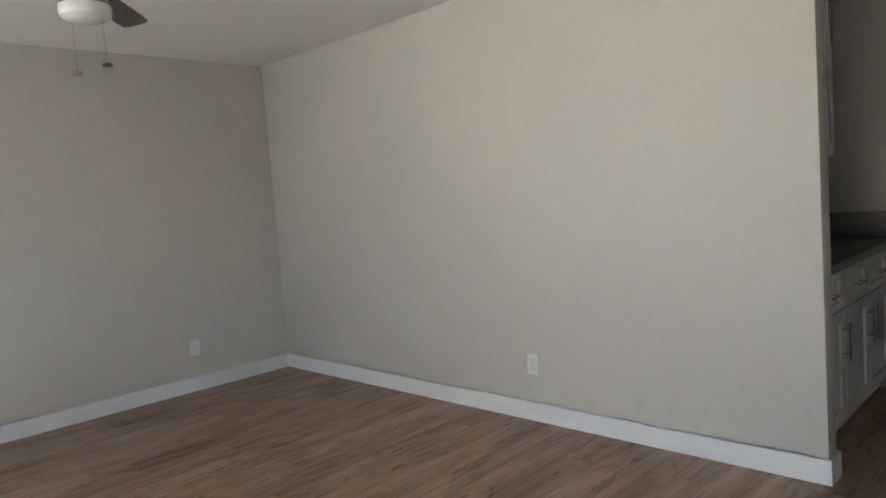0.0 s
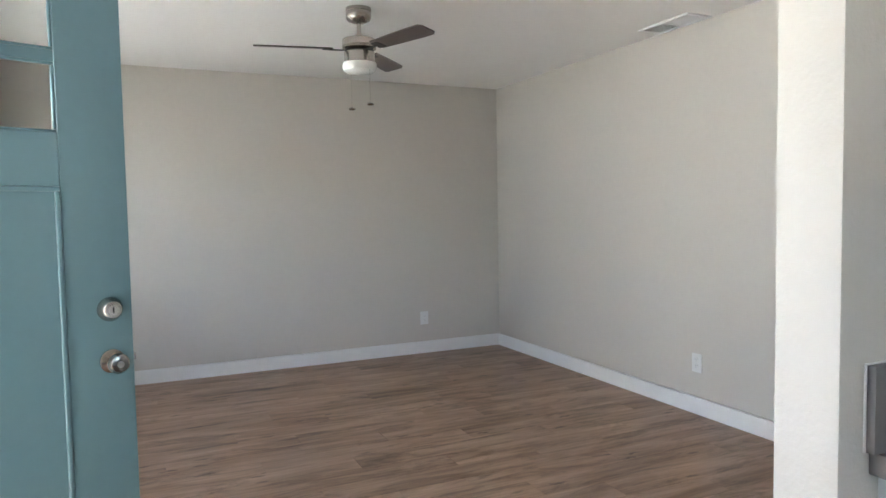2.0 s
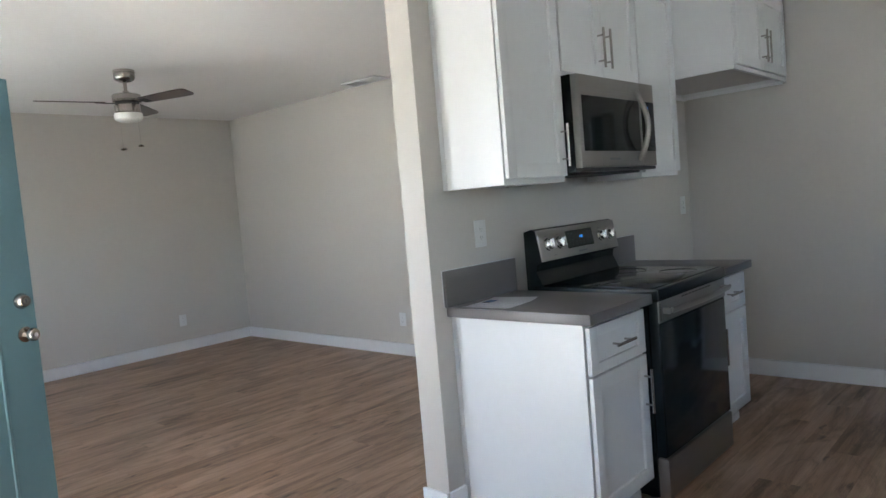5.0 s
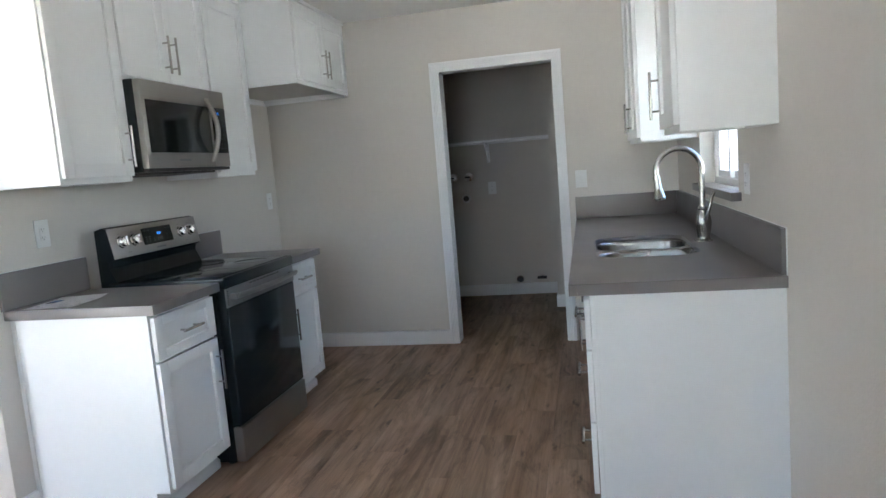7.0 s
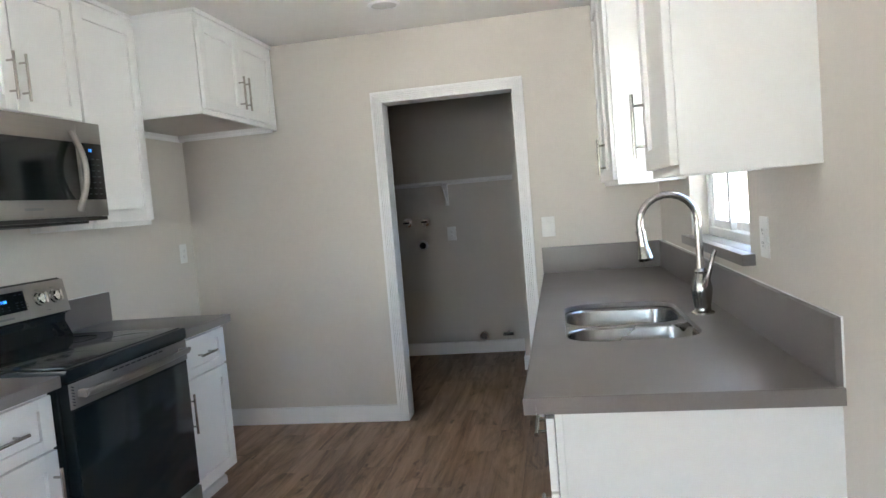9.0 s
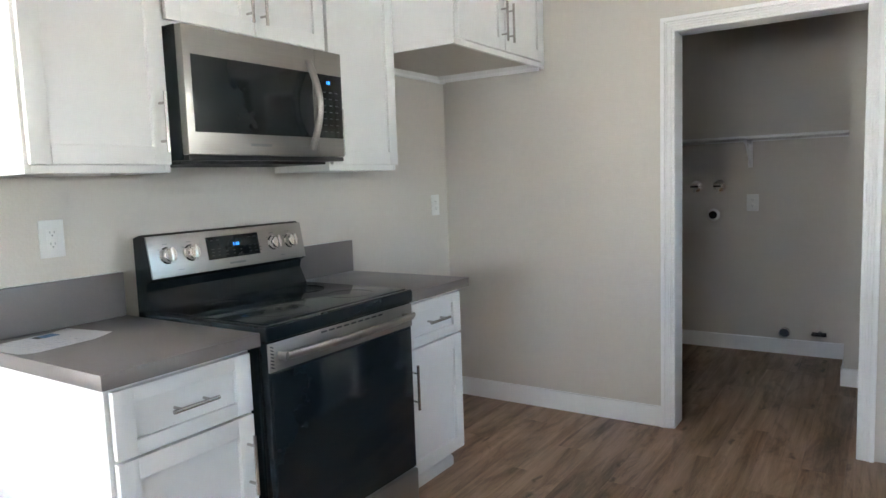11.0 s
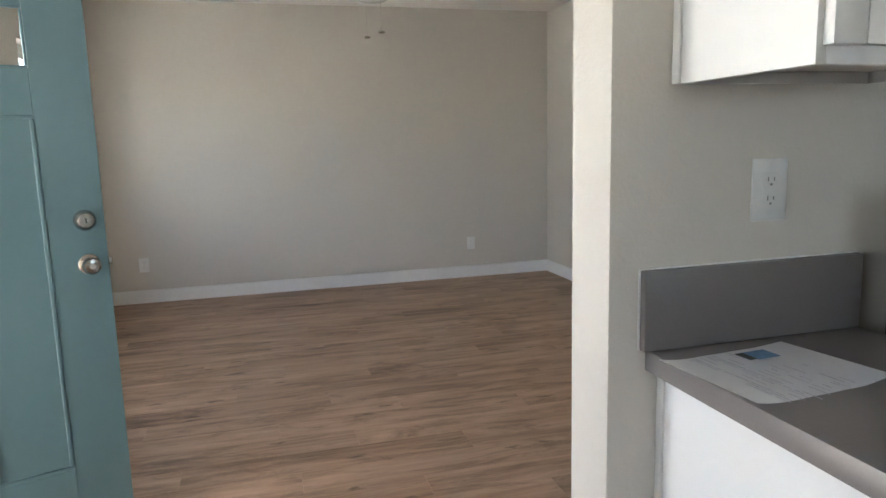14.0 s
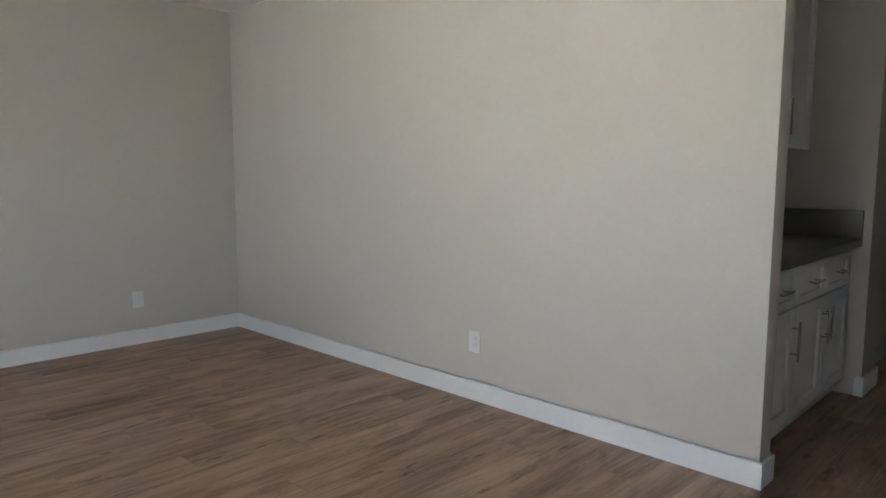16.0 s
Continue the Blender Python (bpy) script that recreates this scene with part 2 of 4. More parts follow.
def mesh_of(name, bm, material, smooth=35):
    bmesh.ops.recalc_face_normals(bm, faces=bm.faces)
    me = bpy.data.meshes.new(name)
    bm.to_mesh(me)
    bm.free()
    me.materials.append(material)
    if smooth:
        me.shade_smooth()
        me.set_sharp_from_angle(angle=radians(smooth))
    return me


def part(name, bm, material, parent, label="", m=None):
    ob = new(name, mesh_of(name, bm, material))
    ob.parent = parent
    if m is not None:
        ob.matrix_local = m
    return tagged(ob, label=label)


def single(name, bm, material, label="", category="", kind="", group="", m=None):
    ob = new(name, mesh_of(name, bm, material))
    if m is not None:
        ob.matrix_world = m
    return tagged(ob, label, category, group, kind)


def root(name, m, label, category, group=""):
    ob = new(name)
    ob.empty_display_size = 0.1
    ob.matrix_world = m
    return tagged(ob, label, category, group)


def B():
    return bmesh.new()


def stuff(ob):
    return tagged(ob, kind="stuff")


def boxes(*rows, b=0.0):
    bm = B()
    for r in rows:
        bx(bm, *r, b=b)
    return bm


# ---- the setting ----
H = 2.72
KC = 2.512         # kitchen ceiling
FY, RX = 5.153, 2.164
SY = -3.070         # kitchen face of the sink wall


def wall(name, rows, label, b=0.0):
    return single(name, boxes(*rows, b=b), PAINT, label, "wall", "structure")


FX0, FX1 = -2.195, -2.045
wall("wall_far", [(FX0, RX + 0.12, FY, FY + 0.15, 0, H)], "greige painted living room wall with orange-peel texture")
wall("wall_right", [(RX, RX + 0.12, 0.966, FY, 0, H)], "long greige painted living room wall ending at the hall", 0.006)
DY0, DY1, DZ = 0.140, 1.096, 2.08
WY0, WY1, WZ0, WZ1 = 1.52, 3.27, 0.62, 2.04
# span of a narrow unseen opening, added to light the far wall's left
UY0, UY1 = 3.82, 4.60
wall("wall_front", [(FX0, FX1, -0.15, DY0, 0, H), (FX0, FX1, DY0, DY1, DZ, H), (FX0, FX1, DY1, WY0, 0, H),
                    (FX0, FX1, WY0, WY1, 0, WZ0), (FX0, FX1, WY0, WY1, WZ1, H), (FX0, FX1, WY1, UY0, 0, H),
                    (FX0, FX1, UY0, UY1, 0, WZ0), (FX0, FX1, UY0, UY1, WZ1, H), (FX0, FX1, UY1, FY, 0, H)],
     "greige front wall with the entrance, a window and an added narrow one")
wall("wall_jog", [(-4.40, FX1, -0.30, -0.15, 0, H)], "plain greige wall beside the entrance")
VY0, VY1, VZ0, VZ1 = -2.80, -0.70, 0.95, 2.06
wall("wall_dining", [(-4.55, -4.40, SY, VY0, 0, H), (-4.55, -4.40, VY0, VY1, 0, VZ0), (-4.55, -4.40, VY0, VY1, VZ1, H), (-4.55, -4.40, VY1, -0.15, 0, H)],
     "plain greige dining wall with a window")
SX0, SX1, SZ0, SZ1 = 0.815, 1.785, 1.142, 2.03
wall("wall_sink", [(-4.55, SX0, SY - 0.15, SY, 0, H), (SX0, SX1, SY - 0.15, SY, 0, SZ0), (SX0, SX1, SY - 0.15, SY, SZ1, H), (SX1, 4.80, SY - 0.15, SY, 0, H)],
     "greige kitchen wall with a small window over the sink")
# unseen wall added outside to hold back light through the open door
wall("wall_light_block", [(-4.85, -4.70, -0.14, 1.75, -0.16, 1.95)], "plain greige wall, unseen, added to block light at the entrance")
WX, WT = -0.058, 0.118     # free end and thickness of the stove wall
ws = wall("wall_stove", [(WX, 5.60, 0.0, WT, 0, H)], "greige wall between kitchen and living room with a free end", 0.007)
for v in ws.data.vertices:      # the free end is a little out of square
    if v.co.x < 0:
        v.co.x += 0.020 * (1 - v.co.y / WT) - 0.004
BX = 2.738
OY0, OY1, OZ = -2.230, -1.405, 2.068
J = 0.018           # jamb thickness
wall("wall_back", [(BX, BX + 0.14, SY, OY0 - J, 0, H), (BX, BX + 0.14, OY0 - J, OY1 + J, OZ + J, H), (BX, BX + 0.14, OY1 + J, 0, 0, H)], "greige kitchen end wall with a cased opening")
LX = 4.62
wall("wall_laundry", [(LX, LX + 0.15, SY, 0, 0, H)], "greige laundry wall in shade")
wall("wall_laundry_stub", [(3.94, LX, -2.26, -2.12, 0, H)], "greige stub wall of the laundry recess")
wall("wall_recess", [(RX + 0.12, 4.10, 1.62, 1.74, 0, H)], "greige back wall of the hall recess")
wall("wall_hall_stub", [(3.77, 4.10, 0.966, 1.62, 0, H)], "greige stub wall at the end of the hall cabinets")
wall("wall_hall", [(4.10, 5.60, 1.08, 1.20, 0, H)], "greige hall wall in shade")
wall("wall_hall_end", [(5.60, 5.74, 0.0, 1.20, 0, H)], "greige wall closing the hall")

bm = B()
CS = [(FX0, 0.06, KC), (5.74, 0.06, KC), (5.74, 5.48, 2.545), (FX0, 5.48, 2.545)]
lo = [bm.verts.new(c) for c in CS]
hi = [bm.verts.new((x, y, 2.80)) for x, y, z in CS]
bm.faces.new(lo)
bm.faces.new(hi)
for k in range(4):
    bm.faces.new((lo[k], lo[(k + 1) % 4], hi[(k + 1) % 4], hi[k]))
single("ceiling", bm, CEIL, "off-white textured living room ceiling, slightly sloping", "ceiling", "structure")
# unseen slab; its three eave lengths are set to keep sun out of the openings
single("roof", boxes((-3.50, 6.2, 1.85, 6.0, 2.801, 2.95), (-3.60, 6.2, -0.30, 1.85, 2.801, 2.95), (-5.55, 6.2, -3.8, -0.30, 2.801, 2.95)), CONCRETE, "unseen flat grey roof slab, eaves drawn out to block the sun", "roof", "structure")
single("ceiling", boxes((-4.55, 5.74, -3.265, -0.15, KC, 2.80), (FX0, 5.74, -0.15, 0.06, KC, 2.80)), CEIL, "off-white textured kitchen ceiling", "ceiling", "structure")


def baseboard(rows, label="white painted baseboard with an eased top edge"):
    for r in rows:
        x0, x1, y0, y1 = r
        bm = boxes((x0, x1, y0, y1, 0.0, 0.115))
        top = [e for e in bm.edges if all(v.co.z > 0.1 for v in e.verts)]
        bmesh.ops.bevel(bm, geom=top, offset=0.0075, segments=3, affect="EDGES", clamp_overlap=True)
        single("baseboard", bm, TRIM, label, "baseboard", "structure")


T = 0.014
baseboard([(FX1 + T, RX - T, FY - T, FY), (RX - T, RX, 0.966 - T, FY), (RX, RX + 0.12, 0.966 - T, 0.966), (RX + 0.12, RX + 0.12 + T, 0.966 - T, 1.0),
           (FX1, FX1 + T, DY1, FY), (FX1, FX1 + T, -0.15, DY0),
           (WX, 5.60, WT, WT + T), (WX + 0.018, 0.064, -T, 0.0),
           (1.785, BX - T, -T, 0), (BX - T, BX, OY1 + 0.07, 0),
           (LX - T, LX, -2.12, 0), (3.94, LX - T, -2.12, -2.12 + T), (3.94 - T, 3.94, -2.26, -2.12 + T),
           (BX + 0.14, LX - T, -T, 0),
           (3.77 - T, 3.77, 0.966 - T, 1.0), (3.77, 4.10, 0.966 - T, 0.966), (4.10, 4.10 + T, 0.966 - T, 1.08), (4.10 + T, 5.60, 1.08 - T, 1.08),
           (-4.40, 0.12, SY, SY + T), (-4.40, -4.40 + T, SY, -0.30)])

single("baseboard", boxes((WX - T, WX - 0.0005, -T, WT + T, 0, 0.115), b=0.002), TRIM, "white painted baseboard across the wall end", "baseboard", "structure")


def casing(name, m, w, h, wall_t, label):
    """Moulded casing round an opening: local x across, z up, the face towards -y."""
    bm = B()
    for inset, out, t in ((0.0, 0.072, 0.009), (0.002, 0.013, 0.013), (0.0165, 0.0245, 0.016), (0.028, 0.036, 0.018), (0.0395, 0.0475, 0.020), (0.051, 0.071, 0.022)):
        bx(bm, -out, -inset, -t, 0, 0, h + inset, 0.0015, 1)
        bx(bm, w + inset, w + out, -t, 0, 0, h + inset, 0.0015, 1)
        bx(bm, -out, w + out, -t, 0, h + inset, h + out, 0.0015, 1)
    bx(bm, -J, 0, -0.002, wall_t + 0.002, 0, h, 0.001, 1)
    bx(bm, w, w + J, -0.002, wall_t + 0.002, 0, h, 0.001, 1)
    bx(bm, -J, w + J, -0.002, wall_t + 0.002, h, h + J, 0.001, 1)
    return single(name, bm, TRIM, label, "trim", "structure", m=m)


casing("trim", Matrix.Translation((BX, OY1, 0)) @ pose(0, 0, 0, 0, 0, -90), OY1 - OY0, OZ, 0.14, "white moulded door casing round the laundry opening")


def window(name, m, w, h, depth, label, sashes=2):
    """A white sliding window set deep in its wall: local x across, z up, room towards -y."""
    top = root(name, m, label, "window")
    top["kind"] = "structure"
    bm = B()
    f = 0.05
    y0, y1 = depth - 0.075, depth - 0.005
    bx(bm, 0, w, y0, y1, 0, f, 0.003, 1)
    bx(bm, 0, w, y0, y1, h - f, h, 0.003, 1)
    bx(bm, 0, f, y0, y1, f, h - f, 0.003, 1)
    bx(bm, w - f, w, y0, y1, f, h - f, 0.003, 1)
    part("window_frame", bm, TRIM, top)
    for k in range(sashes):
        a = f + k * (w - 2 * f) / sashes - (0.02 if k else 0)
        c = f + (k + 1) * (w - 2 * f) / sashes + (0.02 if k + 1 < sashes else 0)
        yy = y0 + 0.012 + 0.026 * k
        bm = B()
        s = 0.034
        bx(bm, a, c, yy, yy + 0.024, f, f + s, 0.002, 1)
        bx(bm, a, c, yy, yy + 0.024, h - f - s, h - f, 0.002, 1)
        bx(bm, a, a + s, yy, yy + 0.024, f + s, h - f - s, 0.002, 1)
        bx(bm, c - s, c, yy, yy + 0.024, f + s, h - f - s, 0.002, 1)
        sash = part("sash", bm, TRIM, top)
        pane = part("pane", boxes((a + s, c - s, yy + 0.010, yy + 0.014, f + s, h - f - s)), GLASS, sash)
        pane.visible_shadow = False
    return top


window("window_1", Matrix.Translation((FX1, WY0, WZ0)) @ pose(0, 0, 0, 0, 0, 90), WY1 - WY0, WZ1 - WZ0, 0.15, "white sliding living room window in the front wall")
# added where no window is seen, to brighten the far wall
window("fill_window", Matrix.Translation((FX1, UY0, WZ0)) @ pose(0, 0, 0, 0, 0, 90), UY1 - UY0, WZ1 - WZ0, 0.15, "narrow white window, unseen, added to brighten the far wall", 1)
window("window_2", Matrix.Translation((-4.40, VY0, VZ0)) @ pose(0, 0, 0, 0, 0, 90), VY1 - VY0, VZ1 - VZ0, 0.15, "white dining window behind the walk")
window("window_3", Matrix.Translation((SX1, SY, SZ0)) @ pose(0, 0, 0, 0, 0, 180), SX1 - SX0, SZ1 - SZ0, 0.15, "white sliding window over the kitchen sink", 3)
single("trim", boxes((SX0 - 0.055, SX1 + 0.045, SY, SY + 0.042, SZ0 - 0.022, SZ0 + 0.016), (SX0 + 0.002, SX1 - 0.002, SY - 0.07, SY, SZ0 + 0.001, SZ0 + 0.016), b=0.003), QUARTZ,
       "grey quartz sill under the sink window", "sill", "structure")


# ---- cabinets ----
def shaker(kind, w, h, top, m, rail=0.058, t=0.02):
    """A shaker front: local x 0..w, z 0..h, its face at y = -t; panel with stiles and rails on it."""
    rail, side, b = min(rail, h * 0.3), 0.058, 0.002
    f = part(kind, boxes((side - 0.006, w - side + 0.006, -t + 0.0125, -0.003, rail - 0.006, h - rail + 0.006)), CAB, top, m=m)
    for x in (0, w - side):
        part("stile", boxes((x, x + side, -t, 0, 0, h), b=b), CAB, f)
    for z in (0, h - rail):
        part("rail", boxes((side, w - side, -t, 0, z, z + rail), b=b), CAB, f)
    return f


def pull(parent, x, z, upright, length=0.19):
    """A bar handle with two posts on the face of a front 20 mm thick."""
    bm = B()
    y = -0.054
    a, s = length / 2, length * 0.32
    if upright:
        cy(bm, (x, y, z - a), (x, y, z + a), 0.006, seg=14)
        for k in (-s, s):
            cy(bm, (x, -0.018, z + k), (x, y, z + k), 0.0045, seg=10)
    else:
        cy(bm, (x - a, y, z), (x + a, y, z), 0.006, seg=14)
        for k in (-s, s):
            cy(bm, (x + k, -0.018, z), (x + k, y, z), 0.0045, seg=10)
    part("handle", bm, NICKEL, parent, "brushed nickel bar handle")


def base_cabinet(name, m, w, depth, fronts, label, group="kitchen base cabinets", h=0.871, kick=0.10, back_gap=0.0, hollow=False):
    """fronts: rows of (kind, x0, x1, z0, z1, handle) where handle is '', 'bar', 'left' or 'right'."""
    top = root(name, m, label, "cabinet", group)
    if hollow:
        for nm, r in (("side_panel", (0, 0.018, -depth, 0, kick, h)), ("side_panel", (w - 0.018, w, -depth, 0, kick, h)), ("back_panel", (0.0182, w - 0.0182, -0.018, 0, kick, h)),
                      ("face_frame", (0.0182, w - 0.0182, -depth, -depth + 0.018, kick, h)), ("bottom_panel", (0.0182, w - 0.0182, -depth + 0.0182, -0.0182, kick, kick + 0.018))):
            part(nm, boxes(r), CAB, top)
    else:
        part("body", boxes((0, w, -depth, -back_gap, kick, h)), CAB, top)
    part("kick_board", boxes((0.0, w, -depth + 0.065, -back_gap, 0.0, kick)), CAB, top)
    bm = boxes((0.0, w, -depth + 0.050, -depth + 0.0645, 0.0, 0.048))
    lip = [e for e in bm.edges if all(v.co.z > 0.04 and v.co.y < -depth + 0.055 for v in e.verts)]
    bmesh.ops.bevel(bm, geom=lip, offset=0.012, segments=4, affect="EDGES", profile=0.35)
    part("shoe_moulding", bm, CAB, top, "white moulded strip along the toe kick")
    for kind, x0, x1, z0, z1, handle in fronts:
        f = shaker(kind, x1 - x0, z1 - z0, top, Matrix.Translation((x0, -depth - 0.0025, z0)), 0.058 if z1 - z0 > 0.3 else 0.04)
        if handle == "bar":
            pull(f, (x1 - x0) / 2, (z1 - z0) / 2, False, 0.15)
        elif handle:
            pull(f, 0.030 if handle == "left" else x1 - x0 - 0.030, z1 - z0 - 0.15, True)
    return top


def wall_cabinet(name, m, w, depth, z0, z1, doors, label, group="kitchen wall cabinets", door_up=0.025):
    """doors: rows of (x0, x1, handle)."""
    top = root(name, m @ Matrix.Translation((0, 0, z0)), label, "cabinet", group)
    h = z1 - z0
    for nm, r in (("side_panel", (0, 0.018, -depth, 0, 0, h)), ("side_panel", (w - 0.018, w, -depth, 0, 0, h)), ("top_panel", (0.0182, w - 0.0182, -depth, 0, h - 0.018, h)),
                  ("back_panel", (0.0182, w - 0.0182, -0.012, 0, 0, h - 0.0182)), ("face_rail", (0.0182, w - 0.0182, -depth, -depth + 0.02, 0, 0.045)),
                  ("face_rail", (0.0182, w - 0.0182, -depth, -depth + 0.02, h - 0.06, h - 0.0182))):
        part(nm, boxes(r, b=0.0012), CAB, top)
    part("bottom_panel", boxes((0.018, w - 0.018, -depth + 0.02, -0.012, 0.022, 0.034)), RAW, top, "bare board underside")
    for x0, x1, handle in doors:
        d = shaker("door", x1 - x0, h - door_up - 0.035, top, Matrix.Translation((x0, -depth, door_up)))
        if handle:
            pull(d, 0.030 if handle == "left" else x1 - x0 - 0.030, 0.135, True)
    return top


KF = 0.0      # kitchen face of the stove wall
c1 = base_cabinet("base_cabinet", Matrix.Translation((0.072, KF, 0)), 0.470, 0.655,
                  [("drawer", 0.012, 0.460, 0.668, 0.852, "bar"), ("door", 0.012, 0.460, 0.115, 0.658, "right")],
                  "white shaker base cabinet with one drawer beside the range end panel")
part("scribe_strip", boxes((-0.006, -0.0005, -0.022, -0.001, 0.0, 0.870), b=0.0015), CAB, c1)
base_cabinet("base_cabinet", Matrix.Translation((1.330, KF, 0)), 0.452, 0.655,
             [("drawer", 0.012, 0.440, 0.668, 0.852, "bar"), ("door", 0.012, 0.440, 0.115, 0.658, "left")],
             "narrow white shaker base cabinet beside the fridge space")
CTOP = 2.490
w1 = wall_cabinet("wall_cabinet", Matrix.Translation((0.088, KF, 0)), 0.458, 0.331, 1.420, CTOP, [(0.010, 0.450, "right")], "tall white shaker wall cabinet with its bright side to the entrance")
part("scribe_strip", boxes((-0.006, -0.0005, -0.022, -0.001, 0.0, CTOP - 1.421), b=0.0015), CAB, w1)
wall_cabinet("wall_cabinet", Matrix.Translation((0.547, KF, 0)), 0.764, 0.331, 1.897, CTOP, [(0.010, 0.379, "right"), (0.385, 0.754, "left")], "low white shaker wall cabinet above the microwave", door_up=0.018)
wall_cabinet("wall_cabinet", Matrix.Translation((1.312, KF, 0)), 0.466, 0.331, 1.420, CTOP, [(0.008, 0.462, "left")], "tall white shaker wall cabinet beyond the microwave")
fr = wall_cabinet("wall_cabinet", Matrix.Translation((1.779, KF, 0)), 0.910, 0.684, 1.970, CTOP, [(0.012, 0.452, "right"), (0.458, 0.898, "left")], "deep white shaker cabinet over the fridge space")
part("cleat", boxes((0.02, 0.956, -0.02, -0.0005, -0.018, -0.001), (0.890, 0.910, -0.674, -0.02, -0.018, -0.001), b=0.002), TRIM, fr, "white cleat strip")
single("trim", boxes((0.088, 1.777, -0.345, -0.002, CTOP + 0.0005, KC - 0.001), (1.779, 2.736, -0.698, -0.002, CTOP + 0.0005, KC - 0.001), (2.690, 2.736, -0.684, -0.665, 1.965, CTOP), b=0.002), CAB, "white filler strip between cabinets and ceiling", "trim", "structure")

# sink side: local x runs towards -x of the room, so the units are turned about
def turned(x, y=SY):
    return Matrix.Translation((x, y, 0)) @ pose(0, 0, 0, 0, 0, 180)


SD = 0.652
dr = base_cabinet("base_cabinet", turned(0.578), 0.456, SD,
                  [("drawer", 0.010, 0.453, 0.668, 0.852, "bar"), ("drawer", 0.010, 0.453, 0.395, 0.660, "bar"), ("drawer", 0.010, 0.453, 0.115, 0.387, "bar")],
                  "white base cabinet with three drawers and a plain end panel")
part("face_frame", boxes((0.4562, 0.4592, -SD, -SD + 0.019, 0.10, 0.870), b=0.001), CAB, dr)
base_cabinet("base_cabinet", turned(1.493), 0.914, SD,
             [("drawer", 0.012, 0.453, 0.668, 0.852, ""), ("drawer", 0.461, 0.902, 0.668, 0.852, ""), ("door", 0.012, 0.453, 0.115, 0.660, "right"), ("door", 0.461, 0.902, 0.115, 0.660, "left")],
             "white sink base cabinet with two doors and false drawers", hollow=True)
base_cabinet("base_cabinet", turned(2.735), 0.632, SD,
             [("drawer", 0.012, 0.620, 0.668, 0.852, "bar"), ("door", 0.012, 0.620, 0.115, 0.660, "right")],
             "white base cabinet beyond the dishwasher at the end wall")
wall_cabinet("wall_cabinet", turned(0.626), 0.457, 0.317, 1.420, CTOP, [(0.012, 0.447, "left")], "white wall cabinet beside the sink window", "wall cabinets over the sink")
wall_cabinet("wall_cabinet", turned(2.735), 0.895, 0.317, 1.420, CTOP, [(0.012, 0.443, "right"), (0.449, 0.883, "left")], "white wall cabinet lit by the sink window", "wall cabinets over the sink")
single("trim", boxes((0.169, 0.626, SY + 0.002, SY + 0.331, CTOP + 0.0005, KC - 0.001), (1.840, 2.735, SY + 0.002, SY + 0.331, CTOP + 0.0005, KC - 0.001), b=0.002), CAB, "white filler strip above the sink cabinets", "trim", "structure")


# ---- worktops ----
def edge_loop(hole, r, rect, n=6):
    """Points on the outline of rect, one for each point of rounded(*hole, r)."""
    x0, x1, y0, y1 = hole
    a0, a1, b0, b1 = rect
    out = []
    for p, c, q in (((a1, y1 - r), (a1, b1), (x1 - r, b1)), ((x0 + r, b1), (a0, b1), (a0, y1 - r)), ((a0, y0 + r), (a0, b0), (x0 + r, b0)), ((x1 - r, b0), (a1, b0), (a1, y0 + r))):
        for k in range(n + 1):
            u, (s, e) = (2 * k / n, (p, c)) if k <= n / 2 else (2 * k / n - 1, (c, q))
            out.append((s[0] + (e[0] - s[0]) * u, s[1] + (e[1] - s[1]) * u))
    return out


def worktop(name, x0, x1, y0, y1, z0, z1, hole, splash, label):
    top = root(name, pose(0, 0, 0), label, "countertop", "grey quartz countertops")
    bm = B()
    b = 0.003
    if hole:
        r = 0.115
        low, z0 = z0, z1 - 0.020
        grown = (hole[0] - b, hole[1] + b, hole[2] - b, hole[3] + b)
        rings = []
        for pts, z in ((edge_loop(hole, r, (x0, x1, y0, y1)), z0), (edge_loop(hole, r, (x0, x1, y0, y1)), z1 - b), (edge_loop(hole, r, (x0 + b, x1 - b, y0 + b, y1 - b)), z1),
                       (rounded(*grown, r + b), z1), (rounded(*hole, r), z1 - b), (rounded(*hole, r), z0)):
            rings.append([bm.verts.new((x, y, z)) for x, y in pts])
        for p, q in zip(rings, rings[1:] + rings[:1]):
            for k in range(len(p)):
                bm.faces.new((p[k], p[(k + 1) % len(p)], q[(k + 1) % len(p)], q[k]))
    else:
        bx(bm, x0, x1, y0, y1, z0, z1, b, 2)
    part("slab", bm, QUARTZ, top)
    if hole:
        part("apron", boxes((x0, x1, y1 - 0.03, y1, low, z0)), QUARTZ, top, "built-up front edge")
        part("apron", boxes((x0, x0 + 0.03, y0, y1 - 0.0305, low, z0)), QUARTZ, top)
    for r in splash:
        part("backsplash", boxes(r, b=0.002), QUARTZ, top)
        if r[3] - r[2] < 0.03 and y1 < 0.5:
            w = r[3] if y1 > -1 else r[2]
            c0, c1 = (w - 0.005, w - 0.0005) if y1 > -1 else (w + 0.0005, w + 0.005)
            # white line along the upstand's top and one end
            part("edge_line", boxes((r[0] - 0.004, r[1], c0, c1, r[5] + 0.0002, r[5] + 0.0035), (r[0] - 0.004, r[0] - 0.0002, c0, c1, r[4], r[5]), b=0.001), PLASTIC, top, "thin white line along the upstand edge")
    return top


